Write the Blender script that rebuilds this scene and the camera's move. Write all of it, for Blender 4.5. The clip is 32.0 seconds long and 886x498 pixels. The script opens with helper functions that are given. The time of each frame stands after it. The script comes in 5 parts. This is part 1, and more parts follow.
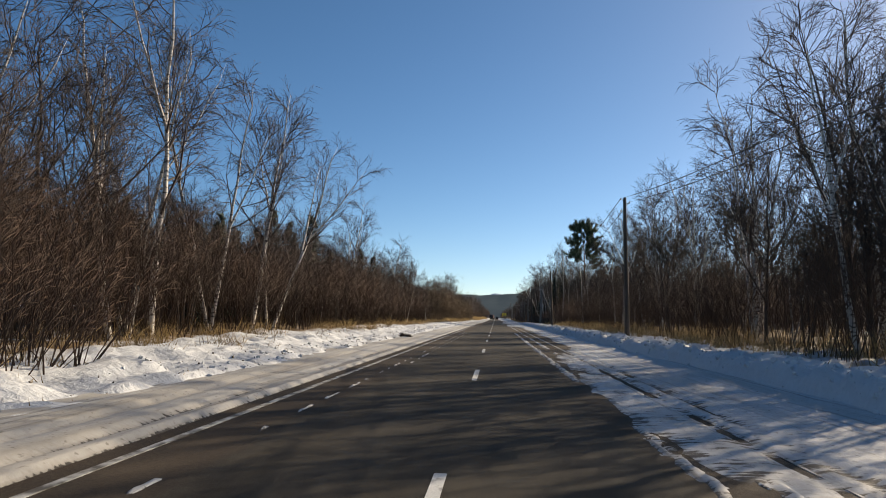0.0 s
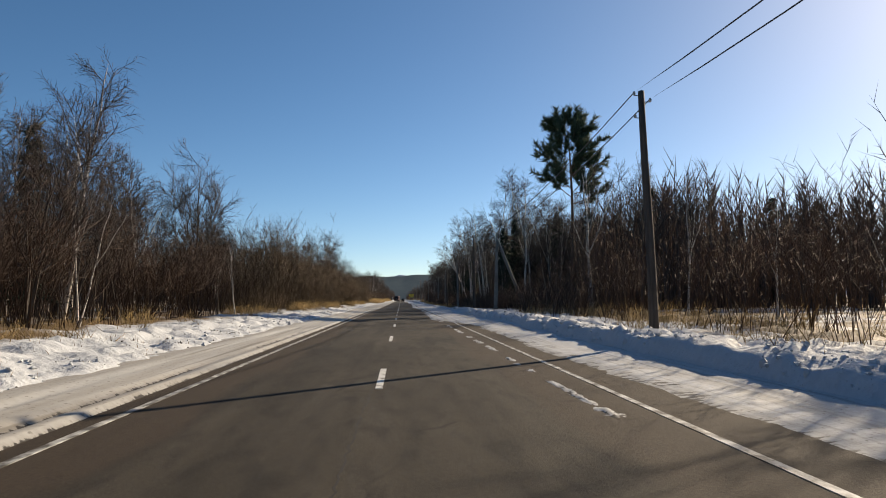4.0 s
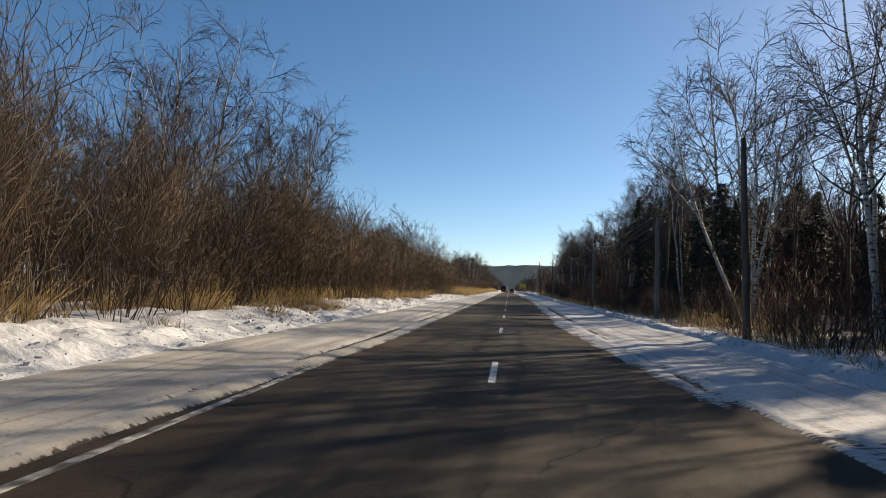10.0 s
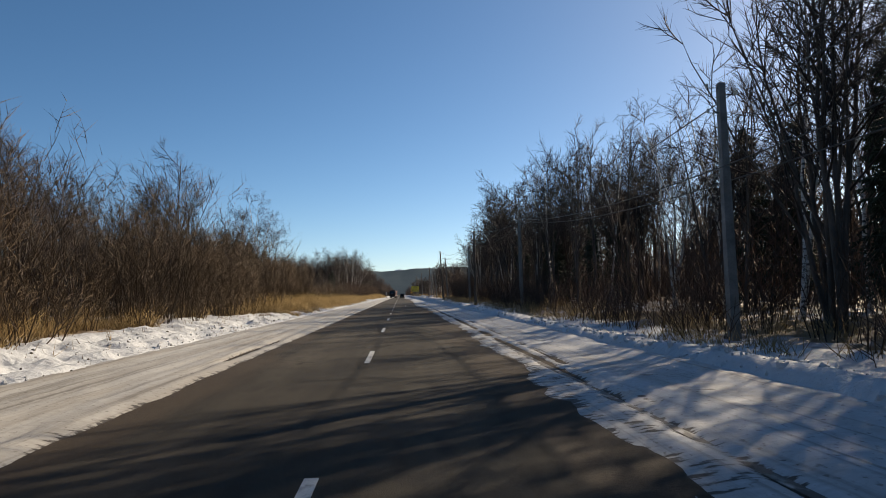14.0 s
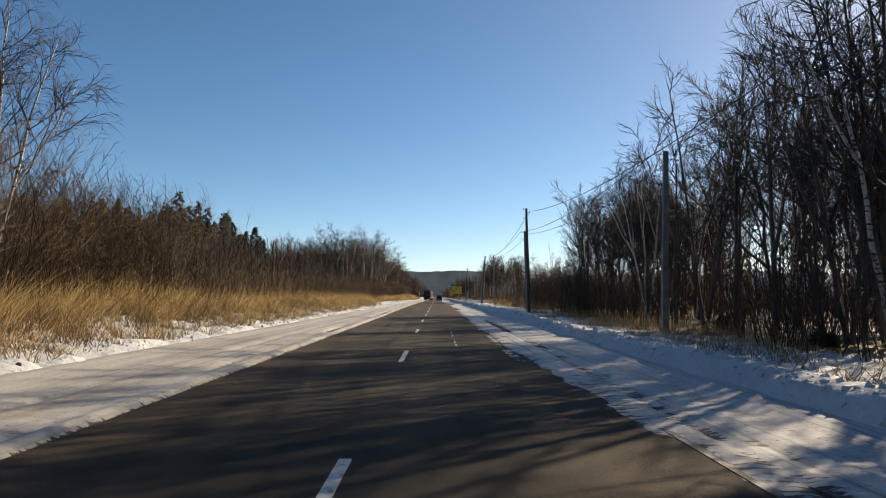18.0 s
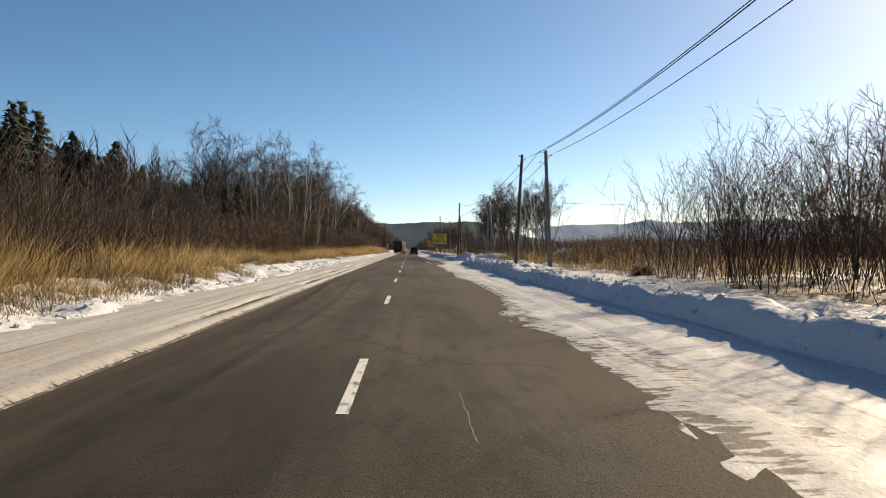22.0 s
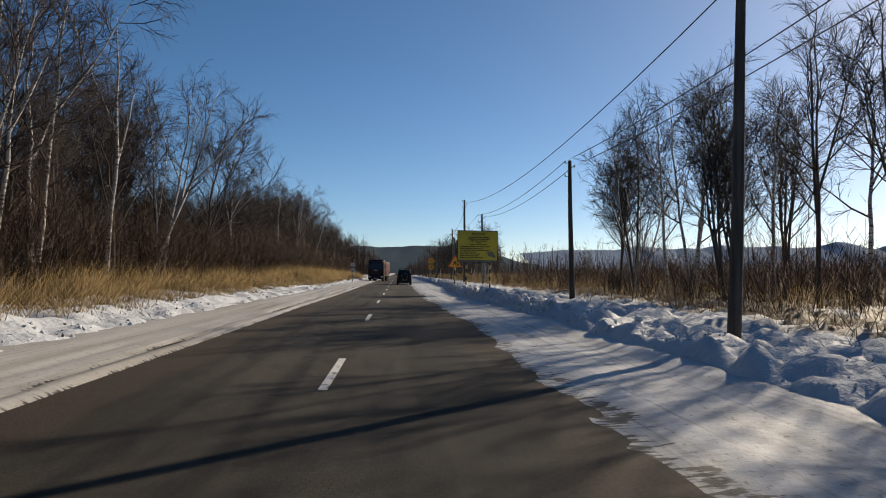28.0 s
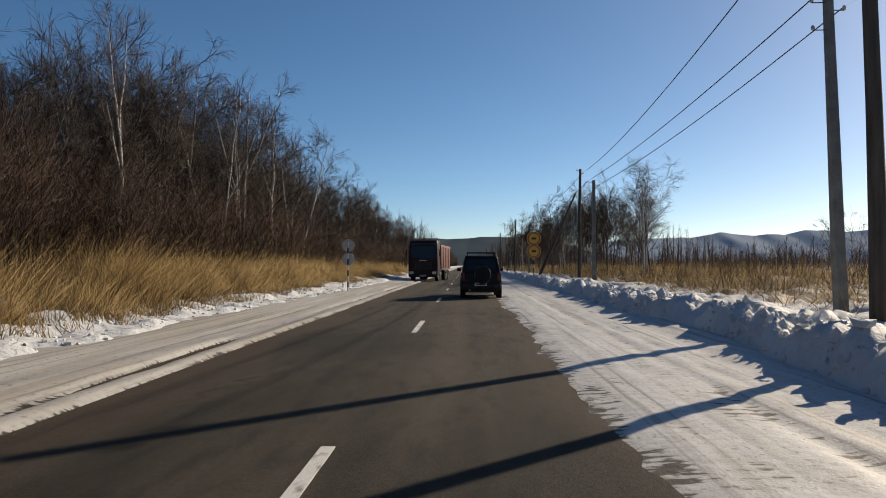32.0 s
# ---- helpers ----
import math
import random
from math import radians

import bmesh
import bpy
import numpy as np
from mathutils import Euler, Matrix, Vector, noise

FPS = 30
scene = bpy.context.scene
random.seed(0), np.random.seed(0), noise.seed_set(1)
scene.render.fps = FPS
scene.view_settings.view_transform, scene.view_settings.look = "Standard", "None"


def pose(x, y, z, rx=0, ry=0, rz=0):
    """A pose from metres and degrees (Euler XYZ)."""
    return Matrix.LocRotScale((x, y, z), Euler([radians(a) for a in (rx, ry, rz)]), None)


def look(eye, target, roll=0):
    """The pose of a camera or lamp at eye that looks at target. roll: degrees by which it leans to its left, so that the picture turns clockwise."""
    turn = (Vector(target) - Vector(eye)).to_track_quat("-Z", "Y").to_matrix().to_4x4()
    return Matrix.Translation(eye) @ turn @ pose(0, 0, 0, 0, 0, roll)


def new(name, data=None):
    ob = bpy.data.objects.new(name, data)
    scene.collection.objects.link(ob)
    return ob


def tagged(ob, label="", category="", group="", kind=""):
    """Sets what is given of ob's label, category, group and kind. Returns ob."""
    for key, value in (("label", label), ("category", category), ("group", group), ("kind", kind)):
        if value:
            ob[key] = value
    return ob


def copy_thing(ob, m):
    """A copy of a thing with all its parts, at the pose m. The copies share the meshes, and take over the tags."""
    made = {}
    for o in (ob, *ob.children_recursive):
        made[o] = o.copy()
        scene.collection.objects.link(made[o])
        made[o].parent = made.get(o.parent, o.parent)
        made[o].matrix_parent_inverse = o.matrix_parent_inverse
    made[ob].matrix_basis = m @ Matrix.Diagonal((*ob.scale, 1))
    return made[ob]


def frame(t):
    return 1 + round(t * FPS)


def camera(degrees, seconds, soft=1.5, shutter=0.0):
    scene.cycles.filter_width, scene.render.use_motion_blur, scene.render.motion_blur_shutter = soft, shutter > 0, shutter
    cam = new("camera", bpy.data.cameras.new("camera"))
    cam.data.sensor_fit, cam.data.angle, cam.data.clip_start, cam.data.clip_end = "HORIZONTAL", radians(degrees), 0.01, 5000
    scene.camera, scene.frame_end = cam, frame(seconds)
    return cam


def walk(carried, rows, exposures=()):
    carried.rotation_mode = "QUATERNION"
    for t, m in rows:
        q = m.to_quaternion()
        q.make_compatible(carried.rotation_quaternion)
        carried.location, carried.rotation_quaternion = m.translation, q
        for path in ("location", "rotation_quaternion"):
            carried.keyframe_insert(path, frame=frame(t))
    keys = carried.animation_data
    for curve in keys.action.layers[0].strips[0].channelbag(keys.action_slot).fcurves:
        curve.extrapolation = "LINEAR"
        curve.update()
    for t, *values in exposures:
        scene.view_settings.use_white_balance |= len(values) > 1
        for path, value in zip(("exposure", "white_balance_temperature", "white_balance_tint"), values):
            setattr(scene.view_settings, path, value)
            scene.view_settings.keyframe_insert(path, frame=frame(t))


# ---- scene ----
LENS = 65.0
cam = camera(LENS, 32.0, soft=1.0)
PATH = [
    (0.0, 0.463, -0.032, 1.348, 95.58, -0.78, 4.29),
    (0.5, 0.432, 8.250, 1.348, 94.36, -0.65, 1.96),
    (1.0, 0.400, 16.568, 1.348, 94.34, -1.68, 4.18),
    (1.5, 0.371, 24.956, 1.348, 92.34, 0.68, 3.07),
    (2.0, 0.356, 33.275, 1.348, 91.95, -2.77, 4.99),
    (2.5, 0.379, 41.382, 1.348, 92.21, -0.49, 4.91),
    (3.0, 0.398, 49.266, 1.348, 92.59, -1.01, 3.19),
    (3.5, 0.362, 56.921, 1.348, 93.75, -2.36, -3.31),
    (4.0, 0.324, 64.427, 1.348, 94.11, 0.43, -3.47),
    (4.5, 0.305, 71.881, 1.348, 91.92, -2.50, 0.45),
    (6.5, 0.266, 100.353, 1.380, 94.34, -0.25, 1.86),
    (7.0, 0.285, 107.420, 1.380, 92.18, 1.06, 2.36),
    (7.5, 0.234, 114.185, 1.380, 93.98, -4.00, 1.76),
    (8.0, 0.187, 121.072, 1.380, 93.50, -3.62, -0.09),
    (8.5, 0.174, 127.978, 1.380, 92.74, -2.30, -0.85),
    (9.0, 0.179, 134.896, 1.380, 92.77, -0.09, 1.60),
    (9.5, 0.192, 141.820, 1.380, 92.29, -0.35, 4.85),
    (10.0, 0.218, 148.733, 1.380, 93.19, -1.82, 5.41),
    (10.5, 0.263, 155.642, 1.380, 93.98, 0.75, 1.58),
    (11.0, 0.320, 162.512, 1.380, 92.96, -0.90, -0.51),
    (11.5, 0.373, 169.339, 1.380, 95.30, 0.82, -0.15),
    (12.0, 0.445, 176.173, 1.380, 96.80, 2.67, 0.45),
    (12.5, 0.492, 183.091, 1.380, 94.67, 2.83, 0.61),
    (13.0, 0.518, 190.147, 1.380, 94.66, -0.90, -0.37),
    (13.5, 0.603, 197.354, 1.380, 93.52, 0.77, -5.81),
    (14.0, 0.697, 204.651, 1.380, 93.66, 1.70, -3.55),
    (14.5, 0.760, 212.027, 1.380, 94.19, 2.30, 2.94),
    (16.5, 0.835, 242.732, 1.424, 93.40, 0.73, -5.23),
    (17.0, 0.844, 249.915, 1.424, 93.65, -1.83, 0.86),
    (17.5, 0.804, 256.968, 1.424, 92.92, -2.07, 1.27),
    (18.0, 0.749, 263.965, 1.424, 93.92, -1.28, -0.55),
    (18.5, 0.674, 271.139, 1.424, 93.41, -3.80, -2.22),
    (19.0, 0.589, 278.407, 1.424, 93.80, -1.45, -1.07),
    (19.5, 0.530, 285.654, 1.424, 93.95, -2.31, -3.03),
    (20.0, 0.488, 292.841, 1.424, 94.26, -2.68, 0.53),
    (20.5, 0.483, 299.936, 1.424, 93.60, -1.60, 0.34),
    (21.0, 0.528, 307.004, 1.424, 93.10, -1.23, 0.85),
    (21.5, 0.559, 314.098, 1.424, 93.24, -0.23, -2.27),
    (22.0, 0.582, 321.122, 1.424, 90.00, -0.43, -2.77),
    (22.5, 0.580, 328.026, 1.424, 89.67, -0.33, -0.14),
    (23.0, 0.572, 334.890, 1.424, 90.25, -3.93, 0.06),
    (23.5, 0.627, 341.766, 1.424, 95.18, -0.80, -0.14),
    (24.0, 0.711, 348.634, 1.424, 93.47, 0.45, -2.09),
    (24.5, 0.765, 355.491, 1.424, 92.55, -1.50, -3.77),
    (26.5, 0.916, 382.550, 1.386, 92.14, -0.90, 0.10),
    (27.0, 0.928, 389.312, 1.386, 91.65, -0.07, -1.84),
    (27.5, 0.901, 396.079, 1.386, 92.05, 1.20, -0.22),
    (28.0, 0.866, 402.823, 1.386, 92.05, -0.93, -3.75),
    (28.5, 0.863, 409.504, 1.386, 93.35, -0.38, -5.18),
    (29.0, 0.876, 416.213, 1.386, 93.62, -1.62, -2.66),
    (29.5, 0.904, 422.967, 1.386, 92.96, -2.89, 0.32),
    (30.0, 0.913, 429.758, 1.386, 93.82, -2.47, 1.45),
    (30.5, 0.911, 436.537, 1.386, 93.47, -1.31, 2.54),
    (31.0, 0.953, 443.257, 1.386, 93.16, 2.83, 2.04),
    (31.5, 1.008, 449.998, 1.386, 92.76, 0.84, 3.12),
    (32.0, 1.063, 456.802, 1.386, 91.34, -0.04, 1.89),
]
# seconds, stops, kelvin, tint
EXPOSURES = [(0.0, 0.62, 7450, 10), (2.0, 0.72, 7450, 10), (3.0, 0.67, 7450, 10), (4.0, 0.52, 7450, 10), (4.5, 0.52, 7450, 10), (7.0, 0.87, 7550, 10), (8.0, 0.87, 7850, 10), (9.0, 0.72, 7700, 10), (10.0, 0.67, 7500, 10), (11.0, 0.77, 7380, 10), (12.0, 0.37, 6800, 10), (13.0, 0.80, 7850, 10), (14.0, 0.52, 7400, 10), (17.0, 0.74, 7850, 10), (18.0, 0.70, 7850, 10), (19.0, 0.55, 7350, 10), (20.0, 0.57, 7550, 10), (21.0, 0.30, 7320, 10), (22.0, 0.78, 8150, 10), (23.0, 0.22, 7250, 10), (24.0, 0.07, 7050, 10), (27.0, 0.32, 7250, 10), (28.0, 0.19, 7000, 10), (29.0, 0.22, 7125, 10), (30.0, 0.30, 7200, 10), (32.0, 0.27, 7300, 10)]
walk(cam, [(t, pose(*p)) for t, *p in PATH], EXPOSURES)

# ---- world, sun and exposure ----
SUN_AZ, SUN_EL = radians(46.0), radians(25.0)   # the sun stands ahead and to the right of the road
world = bpy.data.worlds.new("world")
scene.world = world
world.use_nodes = True
wn = world.node_tree.nodes
sky = wn.new("ShaderNodeTexSky")
sky.sky_type = "NISHITA"
sky.sun_disc = False
sky.sun_elevation, sky.sun_rotation = SUN_EL, SUN_AZ
sky.altitude, sky.air_density, sky.dust_density, sky.ozone_density = 400, 0.66, 0.42, 3.0
wn["Background"].inputs["Strength"].default_value = 0.090
deep = wn.new("ShaderNodeHueSaturation")
deep.inputs["Saturation"].default_value = 1.17
deep.inputs["Hue"].default_value = 0.497
world.node_tree.links.new(sky.outputs[0], deep.inputs["Color"])
world.node_tree.links.new(deep.outputs[0], wn["Background"].inputs["Color"])
sun = new("sun", bpy.data.lights.new("sun", "SUN"))
sun.data.energy, sun.data.angle, sun.data.color = 5.0, radians(0.55), (1.0, 0.88, 0.73)
sun.matrix_basis = look((60 * math.sin(SUN_AZ), 60 * math.cos(SUN_AZ), 60 * math.tan(SUN_EL)), (0, 0, 0))

# ---- noise in numpy ----
def lattice(i, j, seed):
    h = (i.astype(np.int64) * 374761393 + j.astype(np.int64) * 668265263 + seed * 974634777) & 0xFFFFFFFF
    h = ((h ^ (h >> 13)) * 1274126177) & 0xFFFFFFFF
    return ((h ^ (h >> 16)) & 0xFFFF) / 65535.0


def vnoise(x, y, seed=0):
    """Smooth value noise, 0 to 1."""
    i, j = np.floor(x), np.floor(y)
    u, v = x - i, y - j
    u, v = u * u * (3 - 2 * u), v * v * (3 - 2 * v)
    a, b = lattice(i, j, seed), lattice(i + 1, j, seed)
    c, d = lattice(i, j + 1, seed), lattice(i + 1, j + 1, seed)
    return (a * (1 - u) + b * u) * (1 - v) + (c * (1 - u) + d * u) * v


def fnoise(x, y, seed=0, octaves=3):
    out, amp, tot = 0, 1.0, 0
    for o in range(octaves):
        out = out + amp * vnoise(x * 2**o, y * 2**o, seed + 17 * o)
        tot += amp
        amp *= 0.5
    return out / tot


def ramp(v, a, b):
    s = np.clip((v - a) / (b - a), 0, 1)
    return s * s * (3 - 2 * s)


# ---- materials ----
def nodes_of(name):
    m = bpy.data.materials.new(name)
    m.use_nodes = True
    nt = m.node_tree
    return m, nt.nodes, nt.links, nt.nodes["Principled BSDF"]


def noise_node(nd, ln, coord, scale, detail=4.0, stretch=(1, 1, 1)):
    mp = nd.new("ShaderNodeMapping")
    mp.inputs["Scale"].default_value = stretch
    ln.new(coord, mp.inputs["Vector"])
    n = nd.new("ShaderNodeTexNoise")
    n.inputs["Scale"].default_value, n.inputs["Detail"].default_value = scale, detail
    ln.new(mp.outputs[0], n.inputs["Vector"])
    return n.outputs["Fac"]


def steps(nd, ln, value, stops):
    r = nd.new("ShaderNodeValToRGB")
    els = r.color_ramp.elements
    while len(els) < len(stops):
        els.new(0.5)
    for e, (p, c) in zip(els, stops):
        e.position = p
        e.color = (*c, 1) if len(c) == 3 else c
    ln.new(value, r.inputs[0])
    return r.outputs["Color"]


def blend(nd, ln, fac, a, b, mode="MIX"):
    m = nd.new("ShaderNodeMix")
    m.data_type, m.blend_type = "RGBA", mode
    for sock, v in ((m.inputs[0], fac), (m.inputs[6], a), (m.inputs[7], b)):
        if isinstance(v, (int, float)):
            sock.default_value = v
        elif isinstance(v, tuple):
            sock.default_value = (*v, 1)
        else:
            ln.new(v, sock)
    return m.outputs[2]


def relief(nd, ln, bsdf, height, strength, distance):
    b = nd.new("ShaderNodeBump")
    b.inputs["Strength"].default_value, b.inputs["Distance"].default_value = strength, distance
    ln.new(height, b.inputs["Height"])
    ln.new(b.outputs[0], bsdf.inputs["Normal"])


def surface(name, a, b, scale=3.0, rough=0.7, bump=0.3, depth=0.02, metal=0.0, stretch=(1, 1, 1), vary=0.25, fine=30.0):
    """A surface of two colours, mottled at two scales, with fine relief and some change from thing to thing."""
    m, nd, ln, p = nodes_of(name)
    co = nd.new("ShaderNodeTexCoord").outputs["Object"]
    big, small = noise_node(nd, ln, co, scale, 5, stretch), noise_node(nd, ln, co, fine, 3, stretch)
    col = blend(nd, ln, steps(nd, ln, big, [(0.35, (0, 0, 0)), (0.65, (1, 1, 1))]), a, b)
    col = blend(nd, ln, 0.35, col, steps(nd, ln, small, [(0.3, (0.35, 0.35, 0.35)), (0.7, (1, 1, 1))]), "MULTIPLY")
    if vary:
        info = nd.new("ShaderNodeObjectInfo").outputs["Random"]
        col = blend(nd, ln, 1.0, col, steps(nd, ln, info, [(0, (1 - vary,) * 3), (1, (1, 1, 1))]), "MULTIPLY")
    ln.new(col, p.inputs["Base Color"])
    p.inputs["Roughness"].default_value, p.inputs["Metallic"].default_value = rough, metal
    relief(nd, ln, p, small, bump, depth)
    return m


def snow_surface(name, dirt, dirt_colour, low=0.5, high=0.75, thin=False, fresh=((0.45, 0.468, 0.485), (0.595, 0.612, 0.625))):
    """White snow, mottled with dirt or litter in drifting patches."""
    m, nd, ln, p = nodes_of(name)
    co = nd.new("ShaderNodeTexCoord").outputs["Object"]
    wide = noise_node(nd, ln, co, 0.9, 6, (2.6, 0.10, 1) if thin else (1, 0.35, 1))
    fine = noise_node(nd, ln, co, 9.0, 5)
    grit = noise_node(nd, ln, co, 45.0, 2)
    white = blend(nd, ln, fine, fresh[0], fresh[1])
    f = steps(nd, ln, wide, [(low, (0, 0, 0)), (high, (dirt, dirt, dirt))])
    col = blend(nd, ln, f, white, dirt_colour)
    col = blend(nd, ln, steps(nd, ln, grit, [(0.66, (0, 0, 0)), (0.74, (dirt, dirt, dirt))]), col, dirt_colour)
    if thin:
        # where the sheet is thinnest the asphalt shows between grains and wind streaks
        sep = nd.new("ShaderNodeSeparateXYZ")
        ln.new(co, sep.inputs[0])
        mottle = noise_node(nd, ln, co, 8.5, 7, (0.36, 1.25, 0.0))
        mottle = blend(nd, ln, 0.45, mottle, noise_node(nd, ln, co, 2.4, 6, (1.0, 0.45, 0.0)))
        deep = nd.new("ShaderNodeMath")
        deep.operation = "MULTIPLY_ADD"
        deep.inputs[1].default_value = 0.30
        ln.new(mottle, deep.inputs[0])
        ln.new(sep.outputs[2], deep.inputs[2])
        col = blend(nd, ln, steps(nd, ln, deep.outputs[0], [(0.147, (0, 0, 0)), (0.158, (1, 1, 1))]), (0.050, 0.043, 0.035), col)
        # half-melted film where the cover is thin
        col = blend(nd, ln, steps(nd, ln, deep.outputs[0], [(0.165, (0.55, 0.55, 0.55)), (0.205, (0, 0, 0))]), col, blend(nd, ln, 1.0, col, (0.74, 0.72, 0.69), "MULTIPLY"))
        flecks = noise_node(nd, ln, co, 15.0, 4, (1, 0.6, 0.0))
        col = blend(nd, ln, steps(nd, ln, flecks, [(0.60, (0, 0, 0)), (0.70, (0.7, 0.7, 0.7))]), col, (0.13, 0.115, 0.095))
        # fine grey tyre streaks along the road
        lines = noise_node(nd, ln, co, 1.0, 5, (9.0, 0.09, 0.0))
        col = blend(nd, ln, 1.0, col, steps(nd, ln, lines, [(0.30, (0.55, 0.53, 0.50)), (0.46, (1, 1, 1))]), "MULTIPLY")
    ln.new(col, p.inputs["Base Color"])
    p.inputs["Roughness"].default_value = 0.65
    p.inputs["Specular IOR Level"].default_value = 0.25
    relief(nd, ln, p, blend(nd, ln, 0.3, fine, grit), 0.5, 0.02 if thin else 0.05)
    return m


def ground_surface():
    """Snow near the road; towards the woods litter and dead grass show through it."""
    m, nd, ln, p = nodes_of("snow_ground")
    co = nd.new("ShaderNodeTexCoord").outputs["Object"]
    sep = nd.new("ShaderNodeSeparateXYZ")
    ln.new(co, sep.inputs[0])
    wide, fine, grit = noise_node(nd, ln, co, 0.55, 6), noise_node(nd, ln, co, 7.0, 5), noise_node(nd, ln, co, 40.0, 2)
    away = nd.new("ShaderNodeMath")
    away.operation = "ABSOLUTE"
    ln.new(sep.outputs[0], away.inputs[0])
    out = nd.new("ShaderNodeMapRange")
    for k, v in (("From Min", 6.5), ("From Max", 11.0), ("To Min", -0.22), ("To Max", 0.11)):
        out.inputs[k].default_value = v
    ln.new(away.outputs[0], out.inputs["Value"])
    s = nd.new("ShaderNodeMath")
    ln.new(out.outputs[0], s.inputs[0])
    ln.new(blend(nd, ln, 0.5, wide, noise_node(nd, ln, co, 0.07, 5)), s.inputs[1])
    white = blend(nd, ln, fine, (0.45, 0.468, 0.485), (0.595, 0.612, 0.625))
    brown = blend(nd, ln, fine, (0.09, 0.06, 0.035), (0.26, 0.18, 0.10))
    col = blend(nd, ln, steps(nd, ln, s.outputs[0], [(0.48, (0, 0, 0)), (0.60, (1, 1, 1))]), white, brown)
    col = blend(nd, ln, steps(nd, ln, grit, [(0.68, (0, 0, 0)), (0.75, (0.8, 0.8, 0.8))]), col, (0.12, 0.09, 0.06))
    ln.new(col, p.inputs["Base Color"])
    p.inputs["Roughness"].default_value = 0.7
    p.inputs["Specular IOR Level"].default_value = 0.2
    chunk = noise_node(nd, ln, co, 3.2, 5)
    relief(nd, ln, p, blend(nd, ln, 0.45, chunk, blend(nd, ln, 0.2, fine, grit)), 0.7, 0.16)
    return m


def asphalt_surface():
    m, nd, ln, p = nodes_of("asphalt")
    co = nd.new("ShaderNodeTexCoord").outputs["Object"]
    sep = nd.new("ShaderNodeSeparateXYZ")
    ln.new(co, sep.inputs[0])
    long_, patch = noise_node(nd, ln, co, 0.9, 5, (1, 0.06, 1)), noise_node(nd, ln, co, 0.35, 4, (1, 0.4, 1))
    fine, grit = noise_node(nd, ln, co, 26.0, 4), noise_node(nd, ln, co, 150.0, 2)
    broad = steps(nd, ln, patch, [(0.34, (0, 0, 0)), (0.66, (1, 1, 1))])
    col = blend(nd, ln, broad, (0.022, 0.019, 0.014), (0.060, 0.051, 0.038))
    # wheel paths, polished darker, two in each lane
    x = nd.new("ShaderNodeMapRange")
    x.inputs["From Min"].default_value, x.inputs["From Max"].default_value = -4.0, 4.0
    wob = nd.new("ShaderNodeMath")
    wob.operation = "MULTIPLY_ADD"
    wob.inputs[1].default_value = 0.7
    ln.new(long_, wob.inputs[0])
    ln.new(sep.outputs[0], wob.inputs[2])
    ln.new(wob.outputs[0], x.inputs["Value"])
    w, k = (1, 1, 1), (0.66, 0.66, 0.67)
    paths = steps(nd, ln, x.outputs[0], [(0.24, w), (0.28, k), (0.33, w), (0.44, w), (0.47, k), (0.51, w), (0.66, w), (0.69, k), (0.73, w), (0.87, w), (0.90, k), (0.94, w)])
    col = blend(nd, ln, 0.75, col, paths, "MULTIPLY")
    col = blend(nd, ln, steps(nd, ln, long_, [(0.48, (0, 0, 0)), (0.68, (0.65, 0.65, 0.65))]), col, (0.085, 0.073, 0.056))
    col = blend(nd, ln, 0.6, col, steps(nd, ln, fine, [(0.3, (0.5, 0.5, 0.5)), (0.7, (1, 1, 1))]), "MULTIPLY")
    worn = noise_node(nd, ln, co, 3.6, 6, (1, 0.28, 1))
    col = blend(nd, ln, 1.0, col, steps(nd, ln, worn, [(0.32, (0.62, 0.62, 0.63)), (0.50, (1, 1, 1)), (0.70, (1.0, 0.98, 0.94))]), "MULTIPLY")
    stones = noise_node(nd, ln, co, 60.0, 3)
    col = blend(nd, ln, steps(nd, ln, stones, [(0.60, (0, 0, 0)), (0.72, (0.5, 0.5, 0.5))]), col, (0.13, 0.12, 0.10))
    # gritty brown margin outside the wheel paths, lighter seams between paving strips
    rim = nd.new("ShaderNodeMapRange")
    for key, v in (("From Min", 1.7), ("From Max", 2.7), ("To Min", -0.22), ("To Max", 0.40)):
        rim.inputs[key].default_value = v
    side = nd.new("ShaderNodeMath")
    side.operation = "ABSOLUTE"
    ln.new(sep.outputs[0], side.inputs[0])
    ln.new(side.outputs[0], rim.inputs["Value"])
    edge = nd.new("ShaderNodeMath")
    ln.new(rim.outputs[0], edge.inputs[0])
    ln.new(noise_node(nd, ln, co, 0.8, 6, (1, 0.3, 1)), edge.inputs[1])
    col = blend(nd, ln, steps(nd, ln, edge.outputs[0], [(0.45, (0, 0, 0)), (0.62, (0.75, 0.75, 0.75))]), col, blend(nd, ln, fine, (0.020, 0.015, 0.011), (0.085, 0.063, 0.044)))
    vor = nd.new("ShaderNodeTexVoronoi")
    vor.feature = "DISTANCE_TO_EDGE"
    vor.inputs["Scale"].default_value = 0.16
    mp = nd.new("ShaderNodeVectorMath")
    mp.operation = "MULTIPLY_ADD"
    mp.inputs[1].default_value = (0.9, 0.9, 0.9)
    nn = nd.new("ShaderNodeTexNoise")
    nn.inputs["Scale"].default_value = 1.4
    ln.new(co, nn.inputs["Vector"])
    ln.new(nn.outputs["Color"], mp.inputs[0])
    ln.new(co, mp.inputs[2])
    ln.new(mp.outputs[0], vor.inputs["Vector"])
    cracks = steps(nd, ln, vor.outputs["Distance"], [(0.0, (0.25, 0.25, 0.25)), (0.006, (1, 1, 1))])
